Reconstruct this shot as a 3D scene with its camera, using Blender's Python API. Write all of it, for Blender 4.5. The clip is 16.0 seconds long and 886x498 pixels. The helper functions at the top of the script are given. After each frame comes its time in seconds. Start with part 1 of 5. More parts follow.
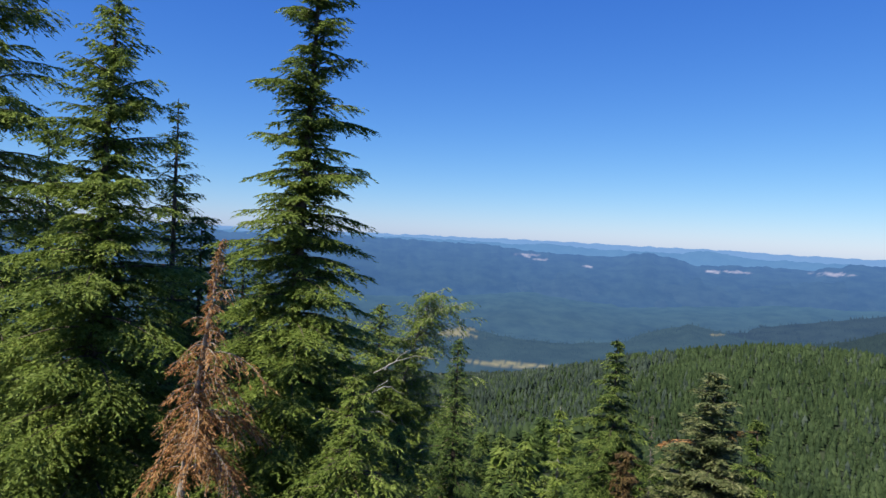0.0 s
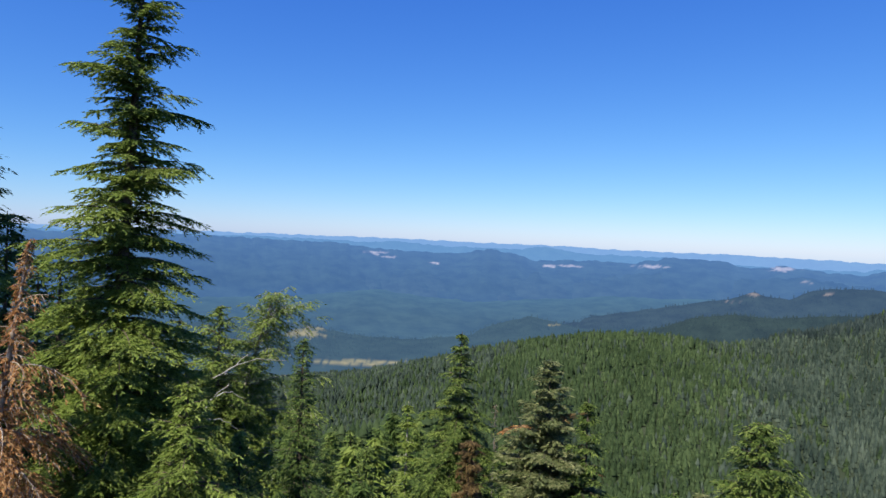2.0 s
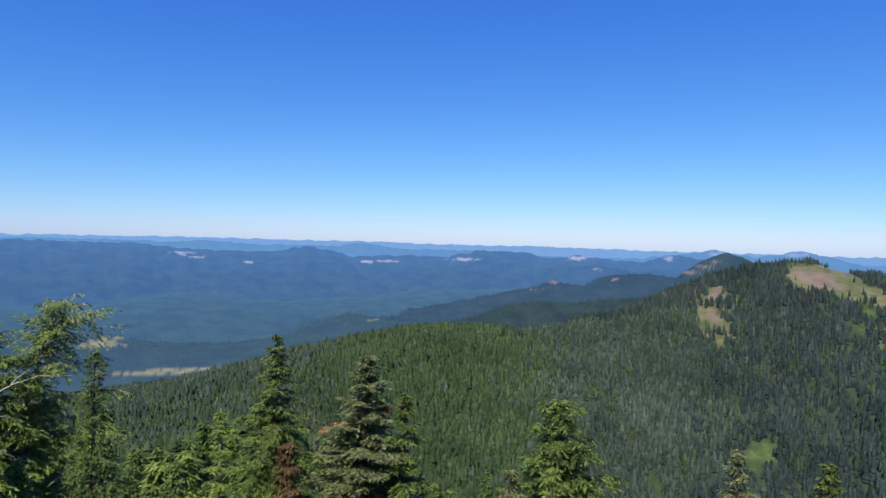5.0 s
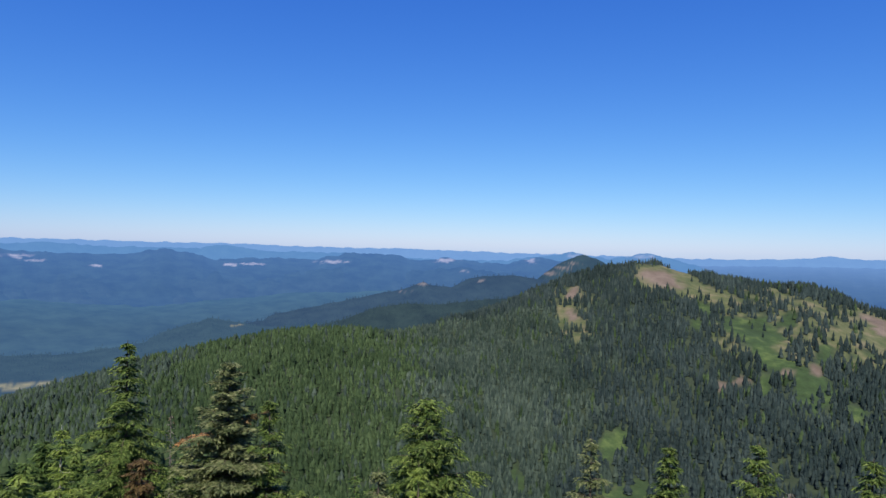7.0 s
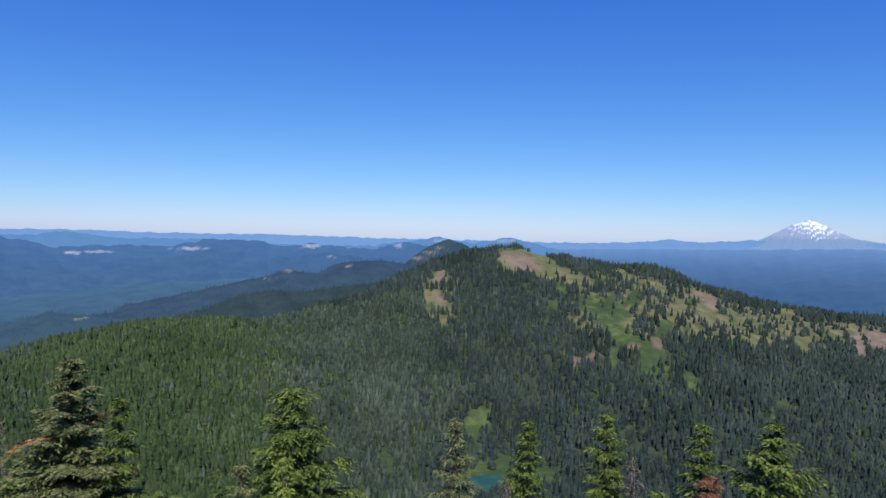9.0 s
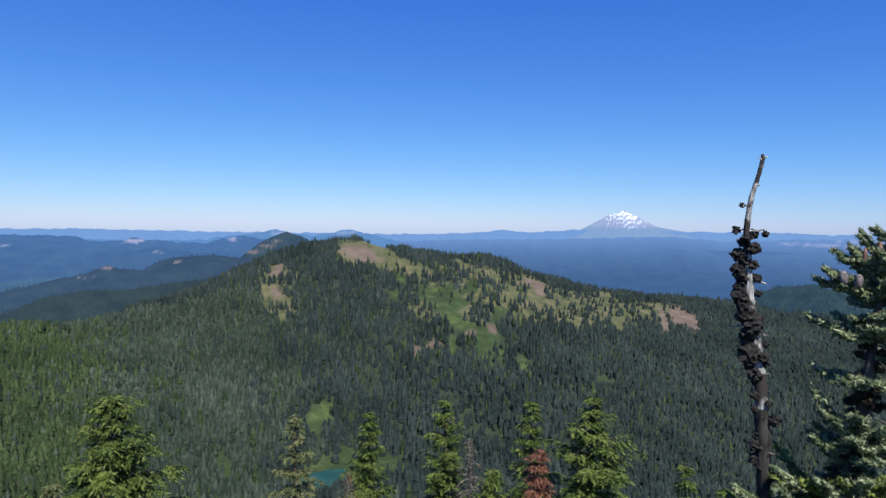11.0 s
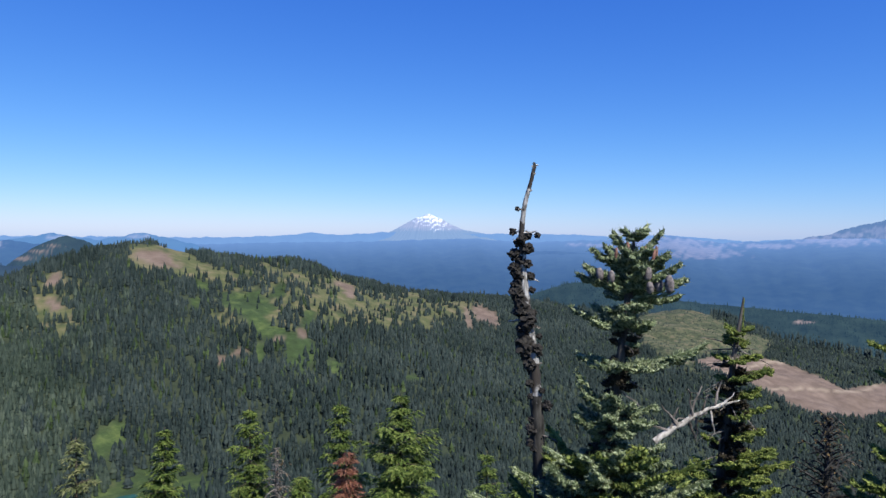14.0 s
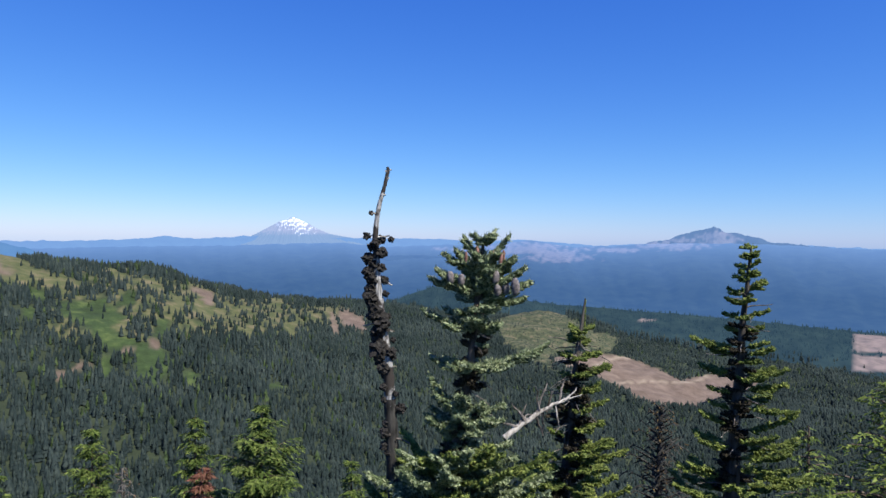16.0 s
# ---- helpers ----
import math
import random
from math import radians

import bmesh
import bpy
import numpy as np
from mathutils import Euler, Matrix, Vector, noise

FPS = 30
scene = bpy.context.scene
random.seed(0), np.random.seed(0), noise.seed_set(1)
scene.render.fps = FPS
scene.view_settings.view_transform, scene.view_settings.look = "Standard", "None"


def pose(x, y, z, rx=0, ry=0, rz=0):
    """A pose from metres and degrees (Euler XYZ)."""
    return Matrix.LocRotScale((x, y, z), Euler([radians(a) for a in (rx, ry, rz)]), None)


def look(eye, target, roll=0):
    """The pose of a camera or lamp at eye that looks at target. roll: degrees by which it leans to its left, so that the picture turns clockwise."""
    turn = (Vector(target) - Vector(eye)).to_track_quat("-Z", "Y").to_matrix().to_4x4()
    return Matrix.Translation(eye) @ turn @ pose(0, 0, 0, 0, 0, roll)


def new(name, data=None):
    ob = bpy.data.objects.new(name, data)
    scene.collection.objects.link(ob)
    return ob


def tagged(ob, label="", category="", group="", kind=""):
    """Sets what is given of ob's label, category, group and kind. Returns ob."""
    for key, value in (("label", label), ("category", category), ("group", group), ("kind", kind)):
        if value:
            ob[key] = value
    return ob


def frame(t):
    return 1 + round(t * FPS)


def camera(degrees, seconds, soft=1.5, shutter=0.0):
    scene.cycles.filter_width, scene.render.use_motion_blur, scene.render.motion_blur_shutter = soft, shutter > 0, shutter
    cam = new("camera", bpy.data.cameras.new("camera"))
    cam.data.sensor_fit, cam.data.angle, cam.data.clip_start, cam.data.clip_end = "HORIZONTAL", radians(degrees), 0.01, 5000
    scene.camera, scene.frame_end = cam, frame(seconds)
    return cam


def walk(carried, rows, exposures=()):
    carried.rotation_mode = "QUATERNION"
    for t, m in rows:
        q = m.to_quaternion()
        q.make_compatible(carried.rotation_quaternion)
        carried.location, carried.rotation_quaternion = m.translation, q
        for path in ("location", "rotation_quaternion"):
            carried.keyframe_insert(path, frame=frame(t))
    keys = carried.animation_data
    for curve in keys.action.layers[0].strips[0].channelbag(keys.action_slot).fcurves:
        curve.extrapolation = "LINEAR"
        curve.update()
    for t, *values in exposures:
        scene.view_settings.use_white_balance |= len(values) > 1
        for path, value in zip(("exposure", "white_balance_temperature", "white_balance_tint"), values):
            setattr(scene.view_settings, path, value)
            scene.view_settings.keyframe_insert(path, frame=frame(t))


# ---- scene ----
# camera: a slow turn at arm's length on a hilltop
cam = camera(67.66, 16.0, soft=1.5)
ARM, EYE_Z = 0.55, 1.6


def way(az, el):
    a, e = radians(az), radians(el)
    return Vector((math.sin(a) * math.cos(e), math.cos(a) * math.cos(e), math.sin(e)))


def eye_at(yaw):
    return Vector((ARM * math.sin(radians(yaw)), ARM * math.cos(radians(yaw)), EYE_Z))


# seconds, heading, pitch, roll
TURN = [
    (0.0, -47.47, -1.37, 2.82),
    (0.5, -44.82, -1.46, 2.96),
    (1.0, -41.41, -1.33, 2.87),
    (1.5, -37.82, -1.15, 2.28),
    (2.0, -34.40, -0.97, 2.46),
    (2.5, -32.08, -0.85, 2.14),
    (3.0, -29.54, -1.01, 2.01),
    (3.5, -26.55, -1.05, 1.64),
    (4.0, -24.00, -1.04, 1.38),
    (6.5, -10.15, -0.30, 1.42),
    (7.0, -7.40, -0.32, 1.41),
    (7.5, -4.55, -0.51, 1.56),
    (8.0, -1.76, -0.93, 1.39),
    (8.5, 1.02, -1.23, 1.25),
    (11.0, 17.88, -1.85, 0.61),
    (11.5, 21.14, -1.88, 0.54),
    (12.0, 23.89, -1.91, 0.87),
    (12.5, 26.32, -1.96, 0.76),
    (13.0, 29.04, -1.94, 0.79),
    (13.5, 31.48, -1.67, 0.94),
    (14.0, 34.26, -1.48, 0.45),
    (14.5, 37.10, -1.33, 0.40),
    (15.0, 39.94, -1.25, 0.67),
    (15.5, 42.84, -1.15, 0.73),
    (16.0, 45.78, -1.00, 0.66),
]
# seconds, stops, kelvin, tint: the lens brightens and cools its picture as it turns
EXPOSURES = [(0.0, 0.68, 7080, 6), (2.0, 0.79, 7020, 6), (4.0, 0.75, 6760, 6), (7.0, 0.56, 6600, 8), (10.0, 0.55, 6560, 10), (12.5, 0.62, 6520, 10), (16.0, 0.73, 6700, 10)]
walk(cam, [(t, look(eye_at(h), eye_at(h) + way(h, p), r)) for t, h, p, r in TURN], EXPOSURES)

# ---- sky and sun ----
SUN_AZ, SUN_EL = 181.0, 51.0
world = bpy.data.worlds.new("world")
scene.world = world
world.use_nodes = True
wn, wl = world.node_tree.nodes, world.node_tree.links
sky = wn.new("ShaderNodeTexSky")
sky.sky_type = "NISHITA"
sky.sun_disc = False
sky.sun_elevation = radians(SUN_EL)
sky.sun_rotation = radians(SUN_AZ)
sky.altitude = 1500
sky.air_density = 1.0
sky.dust_density = 0.6
sky.ozone_density = 3.0
# a deep blue zenith over a pale horizon: the air's colour, channel by channel
split_rgb, join_rgb = wn.new("ShaderNodeSeparateColor"), wn.new("ShaderNodeCombineColor")
wl.new(sky.outputs[0], split_rgb.inputs[0])
for k, (gain, depth_) in enumerate(((0.300, 1.405), (0.755, 1.03), (3.02, 0.535))):
    pw, mu = wn.new("ShaderNodeMath"), wn.new("ShaderNodeMath")
    pw.operation, mu.operation = "POWER", "MULTIPLY"
    pw.inputs[1].default_value, mu.inputs[1].default_value = depth_, gain
    wl.new(split_rgb.outputs[k], pw.inputs[0])
    wl.new(pw.outputs[0], mu.inputs[0])
    wl.new(mu.outputs[0], join_rgb.inputs[k])
wl.new(join_rgb.outputs[0], wn["Background"].inputs[0])
wn["Background"].inputs[1].default_value = 0.073
sun = new("sun", bpy.data.lights.new("sun", "SUN"))
sun.data.energy, sun.data.angle, sun.data.color = 5.0, radians(0.53), (1.0, 0.95, 0.86)
sun.matrix_world = look(way(SUN_AZ, SUN_EL) * 50, (0, 0, 0))


# ---- materials ----
def material(name, rough=0.9):
    m = bpy.data.materials.new(name)
    m.use_nodes = True
    b = m.node_tree.nodes["Principled BSDF"]
    b.inputs["Roughness"].default_value = rough
    b.inputs["Specular IOR Level"].default_value = 0.25
    return m, m.node_tree.nodes, m.node_tree.links, b


def ramp(nodes, stops):
    r = nodes.new("ShaderNodeValToRGB")
    while len(r.color_ramp.elements) < len(stops):
        r.color_ramp.elements.new(0.5)
    for e, (p, c) in zip(r.color_ramp.elements, stops):
        e.position, e.color = p, (*c, 1)
    return r


def noise_node(nodes, links, scale, detail=4, coords="Object", rough=0.55):
    tc = nodes.new("ShaderNodeTexCoord")
    n = nodes.new("ShaderNodeTexNoise")
    n.inputs["Scale"].default_value = scale
    n.inputs["Detail"].default_value = detail
    n.inputs["Roughness"].default_value = rough
    links.new(tc.outputs[coords], n.inputs["Vector"])
    return n


def mix_node(nodes, links, a, b, fac, mode="MIX"):
    m = nodes.new("ShaderNodeMix")
    m.data_type, m.blend_type = "RGBA", mode
    for sock, v in ((m.inputs[0], fac), (m.inputs[6], a), (m.inputs[7], b)):
        if isinstance(v, (int, float)):
            sock.default_value = v
        elif isinstance(v, tuple):
            sock.default_value = (*v, 1)
        else:
            links.new(v, sock)
    return m.outputs[2]


def foliage(name, dark, mid, light, patch=0.6, through_light=0.36, gloss=0.12, by_tree=False):
    """Needles: a tone for each needle spray, and broad patches of older and younger growth."""
    m, n, l, b = material(name, 0.6)
    geo = n.new("ShaderNodeNewGeometry")
    r = ramp(n, [(0.0, dark), (0.5, mid), (1.0, light)])
    l.new(geo.outputs["Random Per Island"], r.inputs[0])
    ns = noise_node(n, l, patch, 3)
    r2 = ramp(n, [(0.3, (0.62, 0.66, 0.6)), (0.7, (1.25, 1.2, 1.1))])
    l.new(ns.outputs[0], r2.inputs[0])
    col = mix_node(n, l, r.outputs[0], r2.outputs[0], 1.0, "MULTIPLY")
    if by_tree:
        at = n.new("ShaderNodeAttribute")
        at.attribute_name = "tone"
        r3 = ramp(n, [(0.0, (0.66, 0.70, 0.74)), (0.5, (1.0, 1.0, 1.0)), (1.0, (1.5, 1.42, 1.35))])
        l.new(at.outputs["Fac"], r3.inputs[0])
        col = mix_node(n, l, col, r3.outputs[0], 1.0, "MULTIPLY")
    l.new(col, b.inputs["Base Color"])
    b.inputs["Specular IOR Level"].default_value = gloss
    tr = n.new("ShaderNodeBsdfTranslucent")
    l.new(col, tr.inputs[0])
    ms = n.new("ShaderNodeMixShader")
    ms.inputs[0].default_value = through_light
    l.new(b.outputs[0], ms.inputs[1])
    l.new(tr.outputs[0], ms.inputs[2])
    l.new(ms.outputs[0], n["Material Output"].inputs[0])
    return m


def bark(name, dark, light, scale=14.0):
    m, n, l, b = material(name, 0.92)
    tc = n.new("ShaderNodeTexCoord")
    mp = n.new("ShaderNodeMapping")
    mp.inputs["Scale"].default_value = (1, 1, 0.22)
    l.new(tc.outputs["Object"], mp.inputs[0])
    ns = n.new("ShaderNodeTexNoise")
    ns.inputs["Scale"].default_value, ns.inputs["Detail"].default_value = scale, 6
    l.new(mp.outputs[0], ns.inputs["Vector"])
    r = ramp(n, [(0.35, dark), (0.65, light)])
    l.new(ns.outputs[0], r.inputs[0])
    l.new(r.outputs[0], b.inputs["Base Color"])
    bp = n.new("ShaderNodeBump")
    bp.inputs["Strength"].default_value, bp.inputs["Distance"].default_value = 0.6, 0.02
    l.new(ns.outputs[0], bp.inputs["Height"])
    l.new(bp.outputs[0], b.inputs["Normal"])
    return m


HEMLOCK = foliage("hemlock_needles", (0.072, 0.112, 0.024), (0.146, 0.200, 0.043), (0.225, 0.280, 0.082), through_light=0.30)
HEMLOCK_DARK = foliage("dark_needles", (0.038, 0.070, 0.022), (0.072, 0.118, 0.034), (0.13, 0.18, 0.06))
HEMLOCK_BRIGHT = foliage("bright_needles", (0.032, 0.057, 0.014), (0.072, 0.112, 0.028), (0.165, 0.208, 0.064), through_light=0.25)
FIR = foliage("silver_fir_needles", (0.036, 0.058, 0.026), (0.118, 0.158, 0.080), (0.36, 0.41, 0.275), 5.0, 0.22, 0.25)
FIR_YELLOW = foliage("young_fir_needles", (0.036, 0.058, 0.014), (0.108, 0.150, 0.038), (0.27, 0.31, 0.095), 5.0, 0.25, 0.15)
FIR_GREY = foliage("grey_fir_needles", (0.060, 0.082, 0.038), (0.128, 0.152, 0.070), (0.24, 0.25, 0.135), 1.0)
RUST = foliage("dead_rust_needles", (0.17, 0.070, 0.028), (0.34, 0.165, 0.070), (0.52, 0.31, 0.16), 1.5)
BROWN = foliage("browned_needles", (0.055, 0.035, 0.018), (0.11, 0.075, 0.036), (0.20, 0.14, 0.07), 1.5)
# dead needles, near black: the crown's inner shade is put into their colour
DEAD_SHADED_INNER = foliage("dead_shaded_inner_needles", (0.010, 0.009, 0.007), (0.022, 0.019, 0.014), (0.045, 0.040, 0.028), 5.0, 0.05)
RED = foliage("dead_red_needles", (0.115, 0.048, 0.034), (0.195, 0.086, 0.062), (0.29, 0.15, 0.115), 1.5)
WOODS = foliage("blue_green_woods", (0.0165, 0.027, 0.0295), (0.0235, 0.036, 0.039), (0.036, 0.051, 0.051), 0.012, 0.15, 0.04, True)
WOODS_GREEN = foliage("green_woods", (0.021, 0.036, 0.018), (0.032, 0.053, 0.025), (0.050, 0.075, 0.037), 0.010, 0.15, 0.04, True)
WOODS_GREY = foliage("grey_green_woods", (0.022, 0.035, 0.031), (0.034, 0.050, 0.043), (0.055, 0.075, 0.063), 0.012, 0.15, 0.04, True)
DEAD_BARK = bark("dead_brown_wood", (0.14, 0.11, 0.09), (0.38, 0.32, 0.27), 20)
FIR_BARK = bark("young_fir_bark", (0.018, 0.016, 0.014), (0.095, 0.086, 0.077), 18)
BARK = bark("conifer_bark", (0.035, 0.026, 0.02), (0.12, 0.095, 0.075))
SILVER = bark("weathered_wood", (0.12, 0.11, 0.10), (0.42, 0.40, 0.37), 22)
SNAG_BARK = bark("dark_snag_bark", (0.007, 0.007, 0.007), (0.050, 0.049, 0.046), 26)
CHARRED = bark("dark_dead_bark", (0.02, 0.017, 0.015), (0.20, 0.18, 0.165), 16)


# ---- terrain ----
def knots(az, *pairs):
    """A smooth curve through (heading, value) pairs."""
    xs, ys = np.array(pairs).T
    return np.interp(az, xs, ys)


def rough(x, y, size, seed=0.0, octaves=4):
    """Cheap rolling relief, about -1 to 1."""
    out, amp, f = np.zeros_like(x), 1.0, 1.0 / size
    for k in range(octaves):
        a = 1.3 + 2.1 * k + seed
        u, v = math.cos(a) * x + math.sin(a) * y, -math.sin(a) * x + math.cos(a) * y
        out = out + amp * np.sin(u * f * 6.28 + 2.0 * np.sin(v * f * 4.1 + a)) * np.cos(v * f * 5.3 + a * 1.7)
        amp, f = amp * 0.5, f * 2.03
    return out / 1.6


FLOOR_Z = -330.0


def crest(az):
    """Distance and height of the forested ridge across the bowl, by heading."""
    r = knots(az, (-180, 900), (-60, 900), (-12, 930), (-4, 1080), (6, 1250), (20, 1300), (35, 1400), (44, 1500), (54, 1750), (180, 1800))
    el = knots(az, (-180, -17), (-60, -17), (-45, -15.2), (-41, -13.4), (-35, -11.7), (-30, -10.1), (-25, -8.9), (-20, -7.9), (-16, -7.8), (-12, -8.2),
               (-8, -7.5), (-4, -6.0), (0, -4.3), (4, -2.5), (7.7, -1.5), (9.3, -1.1), (11, -1.25), (12.5, -1.75), (16, -2.45), (22, -2.8), (25, -3.9), (30, -5.2), (35, -5.7),
               (40, -5.8), (45, -6.6), (50, -7.0), (54, -6.4), (57, -6.8), (61, -8.3), (67, -9.4), (80, -10.0), (180, -10.2))
    return r, EYE_Z + r * np.tan(np.radians(el))


def height(x, y):
    x, y = np.asarray(x, float), np.asarray(y, float)
    r = np.hypot(x, y) + 1e-6
    az = np.degrees(np.arctan2(x, y))
    rc, zc = crest(az)
    rv = knots(az, (-180, 780), (-40, 780), (-30, 700), (-20, 520), (0, 560), (10, 590), (30, 620), (50, 800), (65, 1000), (180, 1000))
    zv = np.minimum(knots(az, (-180, -200), (-20, -200), (10, -212), (30, -215), (50, -285), (65, -325), (180, -325)), zc - 22)
    steep = knots(az, (-180, 0.44), (-35, 0.44), (-12, 0.60), (180, 0.60))
    near = -steep * np.maximum(r - 2.5, 0)
    z60 = -57.5 * steep
    a = np.clip((r - 60) / (rv - 60), 0, 1)
    a = 1 - (1 - a) ** knots(az, (-180, 1.0), (-35, 1.0), (-12, 1.45), (180, 1.45))
    z = np.where(r < 60, near, z60 + (zv - z60) * a)
    b = np.clip((r - rv) / (rc - rv), 0, 1)
    b = b ** 1.15 * (1 - 0.25 * b) / 0.75
    z = np.where(r > rv, zv + (zc - zv) * np.minimum(b, 1.0), z)
    back = np.clip((r - rc) / 750, 0, 1)
    back = back * back * (3 - 2 * back)
    z = np.where(r > rc, zc + (np.minimum(FLOOR_Z, zc) - zc) * back, z)
    bend = np.clip((r - 80) / 300, 0, 1) * (1 - 0.85 * np.clip((r - rc + 250) / 250, 0, 1) * (r < rc + 60)) * np.clip((3000 - r) / 900, 0.1, 1)
    z = z + 9 * bend * rough(x, y, 330, 0.4) + 1.2 * np.clip((r - 15) / 60, 0, 1) * rough(x, y, 45, 2.0, 3)
    rp = np.hypot((x - POND[0]) / 1.5, y - POND[1])
    return POND[2] + (z - POND[2]) * np.clip((rp - 24) / 60, 0, 1) ** 0.8


POND = (np.sin(np.radians(9.3)) * 545, np.cos(np.radians(9.3)) * 545, -207.0)


def bearings(x, y, z):
    """Heading and elevation of a place as seen from the hilltop."""
    return np.degrees(np.arctan2(x, y)), np.degrees(np.arctan2(z - EYE_Z, np.hypot(x, y)))


# openings in the woods: heading, elevation, half width, half height (degrees), lean
DRY = [(3.2, -5.6, 0.8, 0.62, 0.4), (3.7, -3.6, 0.6, 0.5, -0.4), (4.6, -6.3, 0.45, 0.4, 0.6), (4.2, -7.5, 0.45, 0.22, 0.6), (19.6, -3.0, 1.1, 0.25, 1.1), (22.0, -3.9, 1.0, 0.4, 0.7),
       (23.8, -5.6, 0.8, 0.6, -0.2), (25.9, -5.6, 0.9, 0.7, 0.5), (25.7, -4.4, 1.2, 0.25, 1.2), (19.7, -6.9, 0.8, 0.4, 0.2), (31.6, -5.4, 0.8, 0.3, 0.7), (32.7, -7.8, 0.6, 0.45, 0.5),
       (29.4, -8.0, 0.6, 0.4, 0.0), (9.0, -18.9, 1.9, 0.12, -0.1), (-40.0, -11.0, 3.6, 0.22, -0.05)]
LUSH = [(18.8, -10.4, 0.45, 0.85, 0.1), (25.0, -11.5, 0.8, 0.4, 0.3), (13.8, -6.0, 0.45, 0.42, 0.3), (7.3, -16.0, 1.2, 1.0, -0.2), (14.3, -4.7, 0.6, 0.38, 0.4), (22.8, -7.5, 0.6, 0.6, 0.0),
        (20.4, -5.1, 0.6, 0.58, 0.0), (31.9, -12.6, 0.7, 0.15, 0.7), (-0.4, -19.6, 0.7, 0.8, 0.6), (9.6, -20.1, 3.6, 1.4, 0.0), (13.4, -20.2, 2.4, 0.9, 0.25)]
SOIL = [(10.9, -2.1, 1.5, 0.55, 0.5), (20.4, -8.9, 0.5, 0.12, 0.0), (15.7, -10.4, 0.4, 0.25, 0.0), (22.3, -8.4, 0.4, 0.22, 0.3), (36.5, -7.3, 0.4, 0.8, 0.9), (38.0, -7.0, 1.25, 0.6, 0.6),
        (3.8, -3.6, 0.5, 0.35, -0.4), (25.9, -4.5, 1.0, 0.18, 1.2), (26.3, -5.1, 0.5, 0.24, 0.3), (3.7, -5.4, 0.5, 0.33, 0.3), (17.1, -9.9, 0.7, 0.08, -0.7), (-46.2, -8.6, 1.6, 0.42, -0.1), (80.0, -8.0, 2.2, 1.25, 0.0)]
# the clearcut, the half-grown clearing above it, the ferny meadow and the dry hilltop, as outlines
CLEARCUT = [(55.1, -10.3), (56.7, -9.7), (60.4, -9.6), (62.4, -10.0), (65.8, -11.3), (68.1, -10.6), (70.8, -10.6), (71.6, -11.2), (68.7, -12.5), (66.9, -13.2), (64.4, -13.4), (62.4, -13.0), (60.4, -11.9), (57.9, -11.2)]
CLEARING = [(50.3, -7.5), (52.0, -6.2), (53.6, -5.7), (56.2, -6.3), (58.5, -7.7), (60.8, -8.2), (60.4, -9.4), (57.2, -9.4), (54.9, -10.4), (55.4, -11.1), (53.5, -10.5), (51.5, -9.2)]
FERN = [(15.2, -4.9), (18.7, -4.8), (20.1, -6.3), (19.1, -6.9), (20.2, -7.9), (22.2, -8.4), (23.9, -9.9), (22.4, -11.7), (21.0, -11.0), (20.5, -9.3), (19.0, -8.8), (17.5, -6.9), (15.8, -5.9)]
HILLTOP = [(9.1, -1.0), (12.6, -1.2), (14.0, -2.4), (16.3, -3.3), (16.7, -4.2), (14.0, -3.8), (12.7, -3.8), (11.5, -3.1), (10.2, -3.5), (8.7, -2.4)]


def within(outline, az, el):
    """How far inside an outline a place lies, in degrees."""
    far, inside = np.full(np.shape(az), 9.0), np.zeros(np.shape(az), bool)
    for (a0, e0), (a1, e1) in zip(outline, outline[1:] + outline[:1]):
        k = np.clip(((az - a0) * (a1 - a0) + (el - e0) * (e1 - e0)) / ((a1 - a0) ** 2 + (e1 - e0) ** 2), 0, 1)
        far = np.minimum(far, np.hypot(az - a0 - k * (a1 - a0), el - e0 - k * (e1 - e0)))
        inside ^= ((e0 > el) != (e1 > el)) & (az < a0 + (el - e0) * (a1 - a0) / (e1 - e0 + 1e-9))
    return np.where(inside, far, -far)


def opening(az, el, wobble):
    """The strength of each kind of opening (dry grass, bright grass, bare soil, shrubs) at places given by heading and elevation."""
    out = np.zeros((4, *np.shape(az)))
    for kind, spots in enumerate((DRY, LUSH, SOIL)):
        for a, e, w, h, lean in spots:
            e, h = e - 0.22 * (kind != 1), h + 0.14
            du = (az - a) / w
            d = np.hypot(du, (el - e + lean * h * du) / h) + 0.42 * wobble
            out[kind] = np.maximum(out[kind], np.clip((1.15 - d) / 0.3, 0, 1))
    out[0] = np.maximum(out[0], np.clip((within(HILLTOP, az, el + 0.15) + 0.15 + 0.25 * wobble) / 0.25, 0, 1))
    out[1] = np.maximum(out[1], np.clip((within(FERN, az, el + 0.25) + 0.1 + 0.3 * wobble) / 0.2, 0, 1))
    out[2] = np.maximum(out[2], np.clip((within(CLEARCUT, az, el) + 0.08 + 0.12 * wobble) / 0.12, 0, 1))
    out[3] = np.clip((within(CLEARING, az, el) + 0.1 + 0.3 * wobble) / 0.25, 0, 1) * (out[2] < 0.3)
    return out


def sunny_side(az, el):
    """The half-open meadow side of the big hill."""
    east = np.clip((az - 12.5) / 3, 0, 1) * np.clip((39 - az) / 2.5, 0, 1) * np.clip((el + 9.4 - 0.06 * np.maximum(az - 24, 0)) / 1.4, 0, 1)
    west = np.clip((az - 0.5) / 2, 0, 1) * np.clip((8 - az) / 3, 0, 1) * np.clip((el + 8.6) / 1.2, 0, 1) * np.clip((-2.8 - el) / 0.6, 0, 1)
    return np.maximum(east, 0.96 * west)


